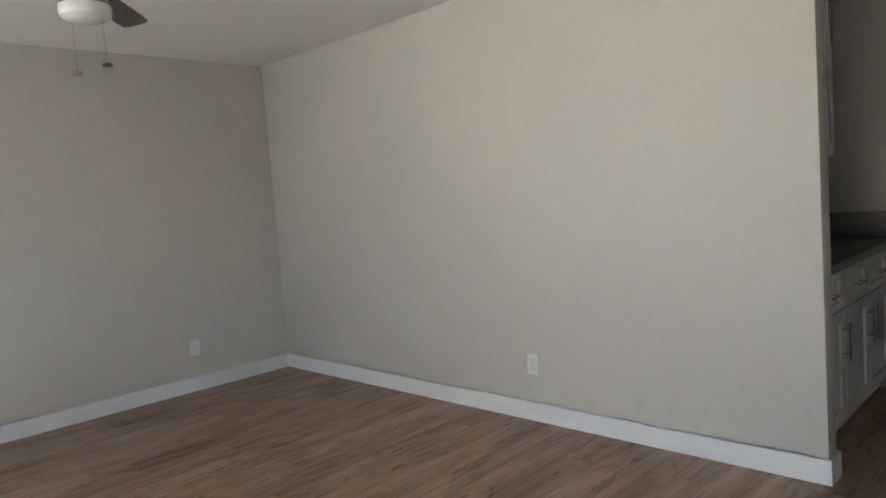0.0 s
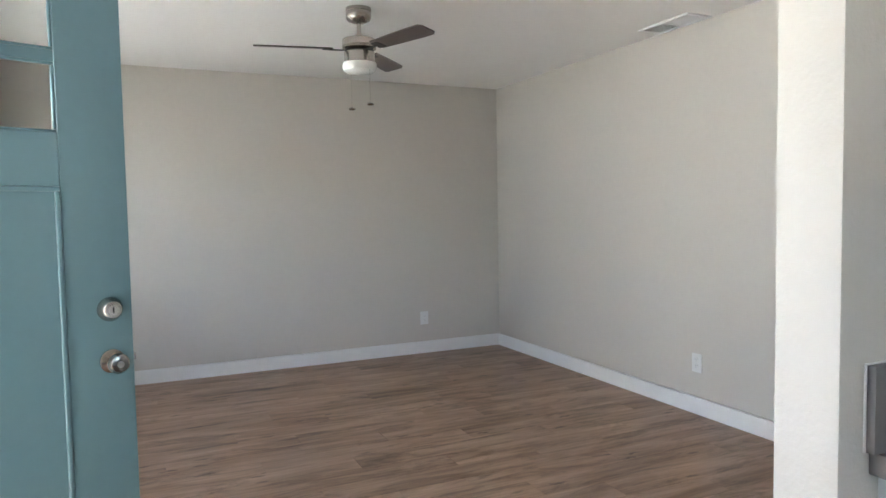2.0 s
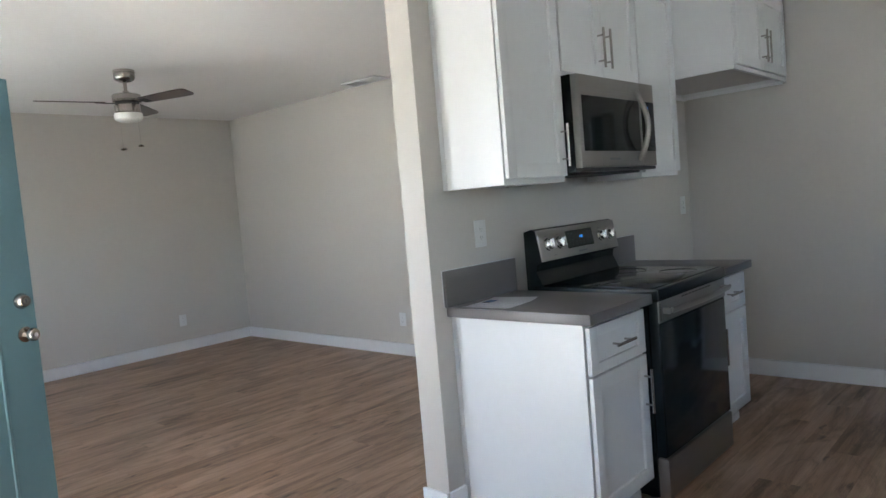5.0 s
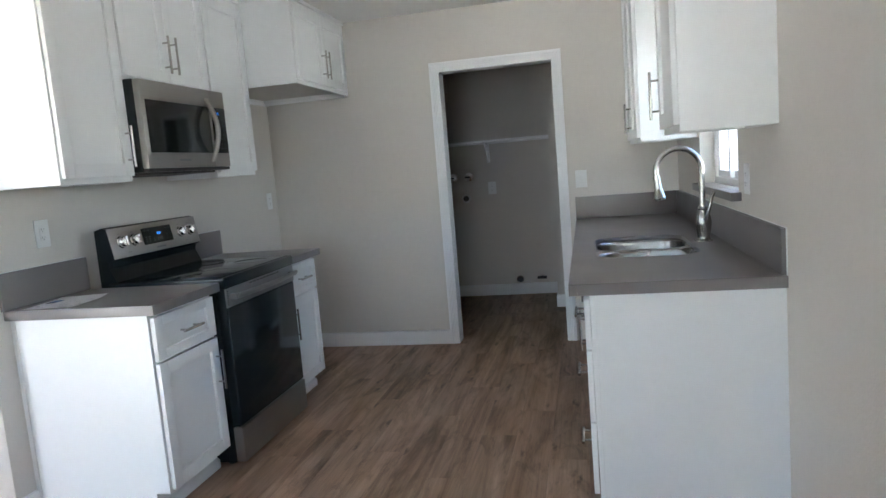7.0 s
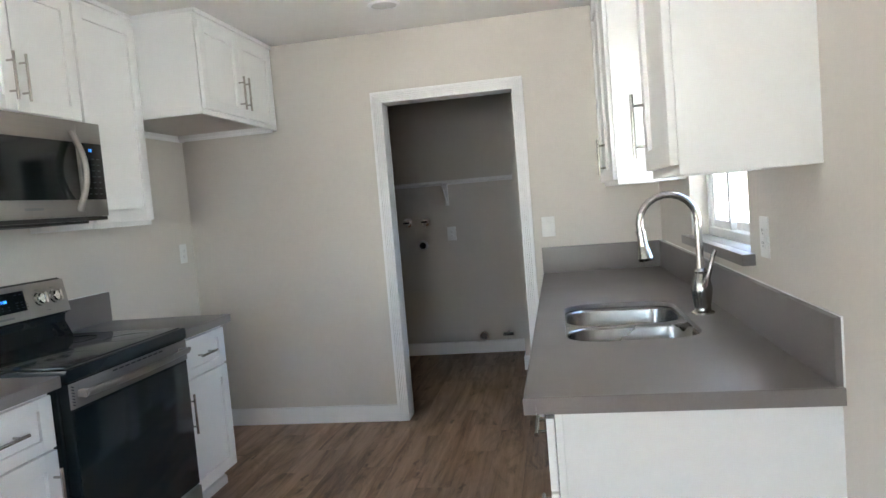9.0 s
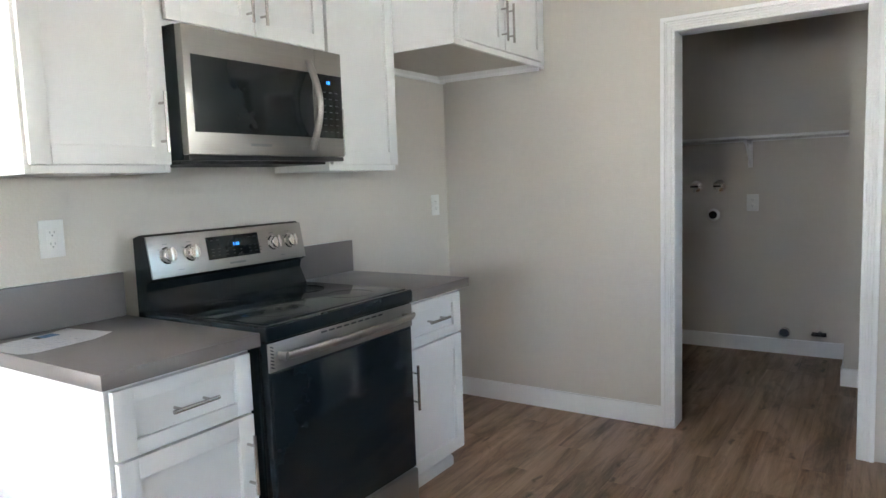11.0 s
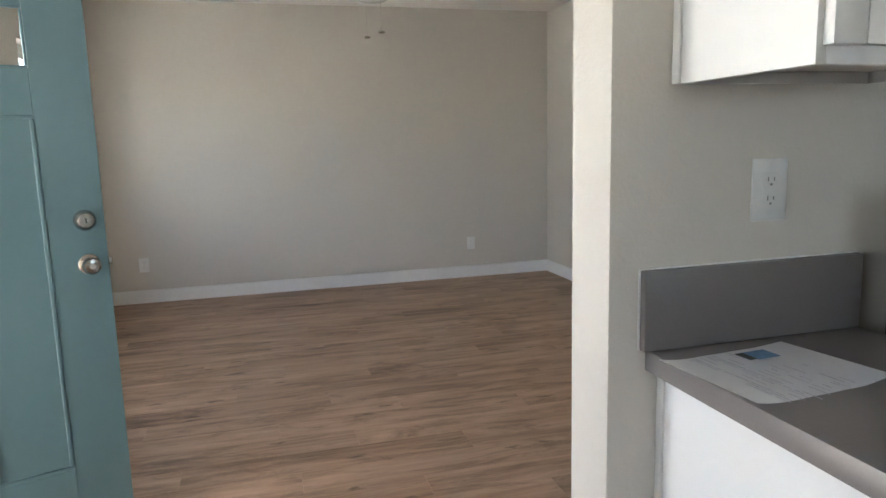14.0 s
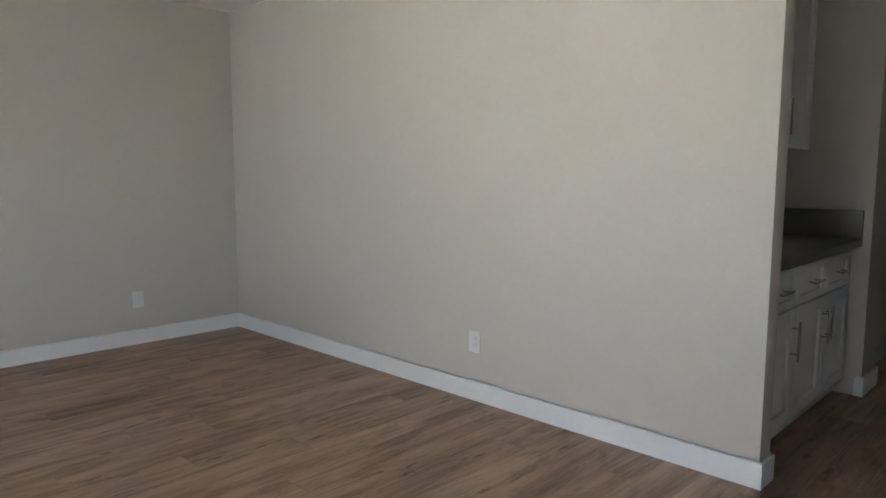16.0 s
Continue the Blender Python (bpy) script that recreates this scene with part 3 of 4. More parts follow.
CT0, CT1 = 0.872, 0.914
BS = 1.073          # top of the upstands
worktop("countertop", 0.038, 0.548, -0.712, -0.001, CT0, CT1, None, [(0.024, 0.540, -0.021, -0.001, CT1 + 0.001, BS)], "grey quartz countertop with upstand between wall end and range")
worktop("countertop", 1.324, 1.800, -0.712, -0.001, CT0, CT1, None, [(1.312, 1.795, -0.021, -0.001, CT1 + 0.001, BS)], "short grey quartz countertop between range and fridge space")
SINKHOLE = (0.694, 1.448, -2.900, -2.458)
worktop("countertop", 0.097, BX - 0.001, SY + 0.001, -2.345, CT0, CT1, SINKHOLE,
        [(0.099, BX - 0.001, SY + 0.001, SY + 0.021, CT1 + 0.001, BS), (BX - 0.021, BX - 0.001, SY + 0.0215, -2.345, CT1 + 0.001, BS)],
        "long grey quartz countertop with an undermount sink")

sink = root("kitchen_sink", Matrix.Translation((1.071, -2.679, CT1 - 0.021)), "double-bowl satin steel undermount kitchen sink", "sink")


def bowl(x0, x1, y0, y1, depth, rect):
    """A rounded bowl hanging from a flat flange that fills rect."""
    bm = B()
    rings = [[bm.verts.new((x, y, -0.002)) for x, y in edge_loop((x0, x1, y0, y1), 0.105, rect)]]
    for grow, z, r in ((0.0, -0.002, 0.105), (-0.004, -0.005, 0.102), (-0.007, -0.014, 0.100), (-0.014, -depth + 0.035, 0.092), (-0.024, -depth + 0.010, 0.085), (-0.045, -depth, 0.070)):
        rings.append([bm.verts.new((x, y, z)) for x, y in rounded(x0 - grow, x1 + grow, y0 - grow, y1 + grow, r)])
    for a, b in zip(rings, rings[1:]):
        for k in range(len(a)):
            bm.faces.new((a[k], a[(k + 1) % len(a)], b[(k + 1) % len(a)], b[k]))
    bm.faces.new(rings[-1])
    return bm


for k, (x0, x1, y0, y1) in enumerate(((-0.373, -0.018, -0.220, 0.217), (0.006, 0.373, -0.220, 0.217))):
    bm = bowl(x0, x1, y0, y1, 0.20, (-0.400, -0.0062, -0.25, 0.24) if k == 0 else (-0.0058, 0.400, -0.25, 0.24))
    bwl = part("bowl", bm, SINK, sink)
    bm = B()
    lathe(bm, [(0.055, 0.0), (0.055, 0.004), (0.042, 0.006), (0.036, 0.001), (0.0, 0.001)], 24, Matrix.Translation(((x0 + x1) / 2, (y0 + y1) / 2, -0.199)))
    part("drain", bm, CHROME, bwl)

# ---- faucet ----
fa = root("faucet", Matrix.Translation((1.102, -2.966, CT1)), "brushed nickel pull-down gooseneck faucet on the countertop", "faucet")
part("base", lathe(B(), [(0.042, 0), (0.042, 0.005), (0.031, 0.011), (0.029, 0.018), (0.030, 0.028), (0.033, 0.050), (0.037, 0.078), (0.038, 0.092), (0.034, 0.118), (0.025, 0.142), (0.021, 0.150), (0.024, 0.156), (0.022, 0.162), (0.016, 0.168)], 28), NICKEL, fa)
pts = [(0, 0, 0.15), (0, 0, 0.25), (0, 0.002, 0.33)]
for k in range(0, 13):
    a = math.pi * (1 - k / 12 * 1.08)
    pts.append((-0.01 * k / 12, 0.105 + 0.105 * math.cos(a), 0.345 + 0.105 * math.sin(a)))
part("spout", tube(B(), pts, 0.0135, 16), NICKEL, fa)
e0 = Vector(pts[-1])
dd = (Vector(pts[-1]) - Vector(pts[-2])).normalized()
bm = B()
cy(bm, e0 - dd * 0.005, e0 + dd * 0.012, 0.018, 0.018)
cy(bm, e0 + dd * 0.0125, e0 + dd * 0.055, 0.016, 0.019)
cy(bm, e0 + dd * 0.0555, e0 + dd * 0.10, 0.019, 0.029)
cy(bm, e0 + dd * 0.10, e0 + dd * 0.110, 0.029, 0.025)
part("spray_head", bm, NICKEL, fa, "flared nickel spray head")
part("lever", tube(B(), [(-0.02, 0.0, 0.095), (-0.045, -0.01, 0.12), (-0.055, -0.02, 0.16), (-0.05, -0.035, 0.215), (-0.048, -0.045, 0.235)], [0.013, 0.011, 0.008, 0.0085, 0.006], 12), NICKEL, fa)

# ---- range ----
RW = 0.763
rg = root("range", Matrix.Translation((0.551, -0.040, 0)), "black and stainless steel electric range with glass cooktop", "range")
part("body", boxes((0.0, RW, -0.646, -0.03, 0.02, 0.884), b=0.003), ENAMEL, rg)
for x in (0.05, RW - 0.05):
    for y in (-0.60, -0.1):
        part("foot", lathe(B(), [(0.022, 0.0), (0.022, 0.008), (0.012, 0.010), (0.012, 0.0195)], 14, Matrix.Translation((x, y, 0))), DARK, rg)
bm = B()
bx(bm, -0.004, RW + 0.004, -0.700, -0.075, 0.882, 0.934, 0.012, 3)
ct = part("cooktop", bm, ENAMEL, rg, "glossy black cooktop with a rounded rim")
part("cooktop_glass", boxes((0.014, RW - 0.014, -0.676, -0.12, 0.9335, 0.9375), b=0.0015), BLACKGLASS, ct)
for x, y, r in ((0.20, -0.54, 0.105), (0.57, -0.54, 0.09), (0.21, -0.26, 0.075), (0.57, -0.26, 0.105)):
    bm = B()
    tube(bm, [(x + r * math.cos(a * 0.15708), y + r * math.sin(a * 0.15708), 0.9376) for a in range(41)], 0.0008, 6, 0.2)
    part("burner_ring", bm, RING, ct, "thin printed burner ring")
# back guard: leaning black foot with the steel control panel above it
bm = B()
prof = [(-0.030, 0.884), (-0.030, 1.194), (-0.072, 1.206), (-0.096, 1.196), (-0.123, 1.048), (-0.095, 1.034), (-0.088, 1.004), (-0.128, 0.924)]
for x in (0.004, RW - 0.004):
    vs = [bm.verts.new((x, y, z)) for y, z in prof]
    bm.faces.new(vs)
a, b = list(bm.faces)
n = len(prof)
for k in range(n):
    bm.faces.new((a.verts[k], a.verts[(k + 1) % n], b.verts[(k + 1) % n], b.verts[k]))
bg = part("back_guard", bm, ENAMEL, rg)
tilt = math.degrees(math.atan2(0.027, 0.148))
PM = Matrix.Translation((0.0, -0.1255, 1.050)) @ pose(0, 0, 0, -tilt)
bm = B()
bx(bm, 0.006, RW - 0.006, -0.004, 0.006, 0.0, 0.152, 0.003, 2, PM)
part("control_panel", bm, PANEL_STEEL, bg, "brushed stainless control panel")
bm = B()
bx(bm, 0.250, 0.505, -0.0062, -0.004, 0.040, 0.128, 0.002, 1, PM)
part("display", bm, BLACKGLASS, bg)
bm = B()
for k, x in enumerate((0.374, 0.3835, 0.389, 0.398)):
    bx(bm, x, x + (0.002 if k == 1 else 0.006), -0.0068, -0.0063, 0.086, 0.098, 0, 1, PM)
stuff(part("digits", bm, DIGITS, bg, "lit blue clock digits"))
bm = B()
random.seed(4)
for row, z in enumerate((0.054, 0.066, 0.078, 0.112)):
    for x in (0.268, 0.298, 0.335, 0.37, 0.405, 0.45, 0.478, 0.498):
        if row in (2, 3) and 0.33 < x < 0.44:
            continue
        bx(bm, x, x + random.uniform(0.008, 0.016), -0.0068, -0.0063, z, z + 0.003, 0, 1, PM)
stuff(part("legend", bm, LEGEND, bg))
bm = B()
bx(bm, 0.345, 0.425, -0.0048, -0.0041, 0.014, 0.022, 0, 1, PM)
for x in (0.075, 0.175, 0.580, 0.672):
    bx(bm, x - 0.010, x + 0.010, -0.0048, -0.0041, 0.118, 0.121, 0, 1, PM)
    bx(bm, x - 0.030, x - 0.022, -0.0048, -0.0041, 0.100, 0.103, 0, 1, PM)
    bx(bm, x + 0.022, x + 0.030, -0.0048, -0.0041, 0.050, 0.053, 0, 1, PM)
for x in (0.125, 0.626):
    bx(bm, x - 0.012, x + 0.012, -0.0048, -0.0041, 0.020, 0.023, 0, 1, PM)
stuff(part("marking", bm, GREYINK, bg))
for x in (0.075, 0.175, 0.580, 0.672):
    bm = B()
    km = PM @ Matrix.Translation((x, -0.004, 0.078)) @ pose(0, 0, 0, 90)
    lathe(bm, [(0.031, 0), (0.031, 0.006), (0.027, 0.010), (0.026, 0.026), (0.023, 0.031), (0.0, 0.031)], 28, km)
    bx(bm, -0.0065, 0.0065, -0.024, 0.024, 0.028, 0.046, 0.003, 2, km)
    part("knob", bm, CHROME, bg, "polished steel control knob")
# oven door
od = part("oven_door", boxes((0.004, RW - 0.004, -0.690, -0.648, 0.200, 0.880), b=0.005), ENAMEL, rg)
part("door_glass", boxes((0.012, RW - 0.012, -0.6942, -0.6895, 0.206, 0.778), b=0.0015), BLACKGLASS, od, "black oven door glass")
part("door_trim", boxes((0.004, RW - 0.004, -0.696, -0.689, 0.786, 0.878), b=0.003), STEEL, od, "stainless strip behind the handle")
bm = B()
for k in range(7):
    z = 0.799 + k * 0.0108
    bx(bm, 0.010, 0.024, -0.6968, -0.6958, z, z + 0.004, 0, 1, Matrix.Translation((0.017, 0, z)) @ pose(0, 0, 0, 0, 25) @ Matrix.Translation((-0.017, 0, -z)))
stuff(part("vent_slots", bm, DARK, od))
pts = [(0.045 + (RW - 0.09) * k / 16, -0.728 - 0.020 * math.sin(math.pi * k / 16), 0.836) for k in range(17)]
part("door_handle", tube(B(), pts, 0.0195, 16, 0.55), PANEL_STEEL, od, "bowed stainless oven handle")
for x in (0.055, RW - 0.055):
    bm = B()
    bx(bm, x - 0.015, x + 0.015, -0.733, -0.693, 0.823, 0.849, 0.004, 2)
    part("handle_bracket", bm, STEEL, od)
bm = B()
for k in range(9):
    x = 0.24 + k * 0.038
    bx(bm, x, x + 0.026, -0.6978, -0.6958, 0.865, 0.871, 0, 1)
stuff(part("vent_slots", bm, DARK, od))
part("storage_drawer", boxes((0.004, RW - 0.004, -0.698, -0.648, 0.022, 0.194), b=0.006), STEEL, rg, "stainless storage drawer")

# ---- microwave ----
MW, MH, MD = 0.762, 0.438, 0.380
mw = root("microwave", Matrix.Translation((0.556, -0.003, 1.457)), "stainless over-the-range microwave with black window", "microwave")
part("body", boxes((0.0, MW, -MD, 0, 0.0, MH), b=0.003), ENAMEL, mw)
part("vent_grille", boxes(*[(0.03, MW - 0.03, -MD + 0.05 + 0.035 * k, -MD + 0.072 + 0.035 * k, -0.010, -0.0005) for k in range(9)], b=0.001), DARK, mw)
part("underside_lamp", boxes((0.06, 0.20, -0.16, -0.09, -0.006, -0.0005), b=0.001), STEEL, mw)
dw = 0.606
bm = B()
bx(bm, 0.002, dw, -MD - 0.036, -MD - 0.001, 0.018, MH - 0.002, 0.004, 2)
door = part("door", bm, STEEL, mw, "brushed stainless microwave door")
part("window", boxes((0.030, dw - 0.020, -MD - 0.0385, -MD - 0.0355, 0.092, MH - 0.095), b=0.002), BLACKGLASS, door)
part("control_panel", boxes((dw + 0.002, MW - 0.002, -MD - 0.036, -MD - 0.001, 0.018, MH - 0.002), b=0.004), STEEL, mw)
kp = part("keypad", boxes((dw + 0.008, MW - 0.008, -MD - 0.0385, -MD - 0.0355, 0.092, MH - 0.095), b=0.002), BLACKGLASS, mw)
bm = B()
for r in range(7):
    for c in range(3):
        x, z = dw + 0.035 + c * 0.035, 0.115 + r * 0.026
        bx(bm, x, x + 0.017, -MD - 0.0393, -MD - 0.0386, z, z + 0.004, 0, 1)
stuff(part("legend", bm, LEGEND, kp))
part("digits", boxes((dw + 0.060, dw + 0.066, -MD - 0.0393, -MD - 0.0386, 0.305, 0.318), (dw + 0.070, dw + 0.079, -MD - 0.0393, -MD - 0.0386, 0.305, 0.318)), DIGITS, kp, "lit blue clock digits")
part("badge", boxes((0.26, 0.36, -MD - 0.0367, -MD - 0.0361, 0.050, 0.060)), GREYINK, door)
pts = [(0.566, -MD - 0.040 - 0.052 * math.sin(math.pi * k / 14), 0.045 + 0.34 * k / 14) for k in range(15)]
part("handle", tube(B(), pts, 0.0135, 14), STEEL, door, "bowed stainless handle")
part("bottom_strip", boxes((0.004, MW - 0.004, -MD - 0.030, -MD - 0.001, 0.0, 0.016), b=0.003), DARK, mw)

# ---- dishwasher ----
dz = root("dishwasher", turned(2.100), "black dishwasher with a bowed steel handle under the countertop", "dishwasher")
part("body", boxes((0.004, 0.598, -SD + 0.03, -0.02, 0.10, 0.869), b=0.003), DARK, dz)
dd2 = part("door", boxes((0.004, 0.598, -SD - 0.022, -SD + 0.029, 0.115, 0.866), b=0.004), ENAMEL, dz)
pts = [(0.05 + 0.50 * k / 14, -SD - 0.030 - 0.045 * math.sin(math.pi * k / 14) ** 0.6, 0.800) for k in range(15)]
part("handle", tube(B(), pts, 0.013, 14), STEEL, dd2, "bowed steel handle")
part("kick_plate", boxes((0.004, 0.598, -SD + 0.06, -SD + 0.075, 0.0, 0.099)), DARK, dz)


# ---- plates, outlets and switches ----
def plate(name, m, kind, label, group=""):
    top = root(name, m, label, "outlet" if kind != "rocker" else "light switch", group)
    part("cover_plate", boxes((-0.041, 0.041, -0.006, -0.0005, -0.0625, 0.0625), b=0.003), PLASTIC, top)
    if kind == "decora":
        ins = part("receptacle", boxes((-0.0175, 0.0175, -0.0085, -0.006, -0.034, 0.034), b=0.001), PLASTIC, top)
        cs = (-0.019, 0.019)
    elif kind == "duplex":
        bm = B()
        for z in (-0.020, 0.020):
            lathe(bm, [(0.0165, 0), (0.0165, 0.002), (0.0155, 0.003), (0, 0.003)], 20, Matrix.Translation((0, -0.006, z)) @ pose(0, 0, 0, 90))
        ins = part("receptacle", bm, PLASTIC, top)
        cs = (-0.020, 0.020)
    else:
        bm = B()
        bx(bm, -0.0165, 0.0165, -0.0095, -0.006, -0.033, 0.033, 0.002, 2, pose(0, -0.001, 0, 3))
        part("rocker", bm, PLASTIC, top)
        cs = ()
        ins = None
    if cs:
        for z in cs:
            bm = B()
            bx(bm, -0.008, -0.006, -0.0095, -0.0084, z - 0.002, z + 0.007, 0, 1)
            bx(bm, 0.006, 0.008, -0.0095, -0.0084, z - 0.001, z + 0.006, 0, 1)
            cy(bm, (0, -0.0095, z - 0.008), (0, -0.0084, z - 0.008), 0.0026, seg=10)
            stuff(part("slot", bm, PALEINK, ins))
    for z in ((-0.048, 0.048) if kind != "duplex" else (0.0,)):
        bm = B()
        lathe(bm, [(0.003, 0), (0.003, 0.0008), (0.0, 0.0012)], 10, Matrix.Translation((0, -0.006, z)) @ pose(0, 0, 0, 90))
        part("screw", bm, PLASTIC, top)
    return top


plate("wall_outlet", Matrix.Translation((0.309, 0, 1.215)), "decora", "white outlet plate above the countertop upstand", "kitchen outlets")
plate("wall_outlet", Matrix.Translation((2.600, 0, 1.214)), "decora", "white plate in the fridge space by the corner", "kitchen outlets")
plate("light_switch", Matrix.Translation((BX, -2.396, 1.203)) @ pose(0, 0, 0, 0, 0, -90), "rocker", "white rocker switch beside the laundry casing")
plate("wall_outlet", turned(0.645) @ Matrix.Translation((0, 0, 1.219)), "decora", "white outlet plate beside the sink window", "kitchen outlets")
plate("wall_outlet", Matrix.Translation((1.347, FY, 0.336)), "duplex", "white duplex outlet low on the far wall", "living room outlets")
plate("wall_outlet", Matrix.Translation((-1.635, FY, 0.334)), "duplex", "white duplex outlet low on the far wall", "living room outlets")
plate("wall_outlet", Matrix.Translation((RX, 2.518, 0.337)) @ pose(0, 0, 0, 0, 0, -90), "duplex", "white duplex outlet low on the long wall", "living room outlets")
plate("wall_outlet", Matrix.Translation((LX, -1.487, 1.118)) @ pose(0, 0, 0, 0, 0, -90), "duplex", "white outlet on the laundry wall")

# ---- paper on the worktop ----
pm = Matrix.Translation((0.168, -0.189, CT1 + 0.0006)) @ pose(0, 0, 0, 0, 0, 5)
ps = root("flyer", pm, "printed white flyer with a blue picture lying on the countertop", "paper")
bm = B()
nx, ny = 14, 10
vv = [[bm.verts.new((-0.146 + 0.292 * i / nx, -0.115 + 0.23 * j / ny, 0.0012 + 0.010 * max(0, (i / nx - 0.72) * 3.6) ** 2 * (1 - 0.6 * j / ny) + 0.008 * max(0, (0.22 - i / nx) * 4.5) ** 2 + 0.0006 * math.sin(i * 0.9) ** 2)) for j in range(ny + 1)] for i in range(nx + 1)]
for i in range(nx):
    for j in range(ny):
        bm.faces.new((vv[i][j], vv[i + 1][j], vv[i + 1][j + 1], vv[i][j + 1]))
bmesh.ops.solidify(bm, geom=bm.faces[:], thickness=0.0004)
part("sheet", bm, PAPER, ps)
bm = B()
random.seed(8)
for c in range(26):
    x = -0.092 + c * 0.0068
    y = 0.108
    while y > -0.10:
        ln = random.uniform(0.01, 0.05)
        if not (0.010 < x < 0.088 and y > 0.045) and random.random() < 0.55 and c % 6 not in (0, 4):
            bx(bm, x, x + random.choice((0.0008, 0.0010, 0.0013)), y - ln, y, 0.0018, 0.0022, 0, 1)
        y -= ln + 0.004
stuff(part("print", bm, INK, ps, "grey lines of print"))
part("picture", boxes((0.032, 0.082, 0.055, 0.098, 0.0018, 0.0024)), PICBLUE, ps, "blue printed picture")
part("picture", boxes((0.014, 0.0315, 0.060, 0.098, 0.0018, 0.0024)), PICDARK, ps, "dark printed picture")

# ---- laundry fittings ----
sh = root("laundry_shelf", Matrix.Translation((LX, -1.07, 1.578)), "white painted laundry shelf on cleats", "shelf")
part("board", boxes((-0.32, -0.001, -1.045, 1.065, 0.0, 0.019), b=0.002), TRIM, sh)
part("cleat", boxes((-0.014, -0.001, -1.043, 1.06, -0.012, -0.001), b=0.001), TRIM, sh)
bm = boxes((-0.022, -0.001, -0.415, -0.385, -0.20, -0.001), (-0.24, -0.022, -0.408, -0.392, -0.030, -0.001), b=0.002)
tube(bm, [(-0.21, -0.40, -0.026), (-0.02, -0.40, -0.18)], 0.007, 8)
part("bracket", bm, TRIM, sh)
for y in (-1.085, -1.252):
    v = root("washer_valve", Matrix.Translation((LX, y, 1.247)) @ pose(0, 0, 0, 0, 0, -90), "chrome washer supply valve on the laundry wall", "valve", "washer valves")
    part("escutcheon", lathe(B(), [(0.045, 0.0), (0.045, 0.003), (0.036, 0.012), (0.014, 0.016), (0.0, 0.016)], 24, Matrix.Translation((0, -0.0005, 0)) @ pose(0, 0, 0, 90)), CHROME, v)
    bm = B()
    cy(bm, (0, -0.015, 0), (0, -0.075, 0), 0.013)
    cy(bm, (0, -0.06, 0.0), (0, -0.06, -0.045), 0.011)
    part("tap", bm, NICKEL, v)
    part("tap_handle", boxes((-0.028, 0.028, -0.088, -0.076, -0.007, 0.007), b=0.004), DARK, v)
dr = root("drain_pipe", Matrix.Translation((LX, -1.212, 1.028)) @ pose(0, 0, 0, 0, 0, -90), "open washer drain pipe with a pale collar", "pipe")
part("collar", lathe(B(), [(0.048, 0), (0.048, 0.004), (0.036, 0.012), (0.036, 0.03), (0.031, 0.03), (0.031, 0.006), (0.0, 0.006)], 24, Matrix.Translation((0, -0.0005, 0)) @ pose(0, 0, 0, 90)), PLASTIC, dr)
part("opening", lathe(B(), [(0.030, 0.0), (0.030, 0.026), (0.0, 0.022)], 20, Matrix.Translation((0, -0.004, 0)) @ pose(0, 0, 0, 90)), DARK, dr)
vt = root("dryer_vent", Matrix.Translation((LX, -1.714, 0.160)) @ pose(0, 0, 0, 0, 0, -90), "round metal dryer vent above the laundry baseboard", "vent")
part("ring", lathe(B(), [(0.038, 0), (0.038, 0.04), (0.033, 0.04), (0.033, 0.008), (0.0, 0.008)], 28, Matrix.Translation((0, -0.0005, 0)) @ pose(0, 0, 0, 90)), NICKEL, vt)
part("opening", lathe(B(), [(0.032, 0), (0.032, 0.012), (0.0, 0.010)], 24, Matrix.Translation((0, -0.009, 0)) @ pose(0, 0, 0, 90)), DARK, vt)
gv = root("gas_valve", Matrix.Translation((LX, -1.942, 0.175)) @ pose(0, 0, 0, 0, 0, -90), "small dark gas stop on the laundry wall", "valve")
bm = B()
cy(bm, (0, -0.0005, 0), (0, -0.07, 0), 0.012)
cy(bm, (-0.045, -0.06, 0), (0.045, -0.06, 0), 0.015)
part("body", bm, DARK, gv)
part("lever", boxes((-0.05, 0.01, -0.085, -0.076, -0.007, 0.007), b=0.003), DARK, gv)

# ---- hall cabinets ----
HX0, HX1, HYF, HYB = RX + 0.121, 3.769, 1.04, 1.618
base_cabinet("hall_cabinet", Matrix.Translation((HX0 + 0.001, HYB, 0)), HX1 - HX0 - 0.002, HYB - HYF - 0.022,
                  [("drawer", 0.012, 0.462, 0.665, 0.850, "bar"), ("drawer", 0.470, 0.930, 0.665, 0.850, "bar"), ("drawer", 0.938, 1.398, 0.665, 0.850, "bar"),
                   ("door", 0.012, 0.462, 0.115, 0.655, "right"), ("door", 0.470, 0.930, 0.115, 0.655, "right"), ("door", 0.938, 1.398, 0.115, 0.655, "left")],
                  "white shaker hall cabinet with three drawers built into a recess", "hall cabinets", h=0.867)
worktop("countertop", HX0, HX1, HYF - 0.03, HYB, CT0 - 0.004, CT1 - 0.004, None,
        [(HX0, HX1 - 0.021, HYB - 0.02, HYB, CT1 - 0.003, BS), (HX1 - 0.02, HX1, HYF - 0.03, HYB, CT1 - 0.003, BS)], "dark grey countertop over the hall cabinets")
wall_cabinet("wall_cabinet", Matrix.Translation((HX0 + 0.001, HYB, 0)), HX1 - HX0 - 0.002, 0.30, 1.420, CTOP,
             [(0.010, 0.465, "right"), (0.472, 0.932, "right"), (0.939, 1.401, "left")], "white shaker wall cabinet in the hall recess", "hall cabinets")

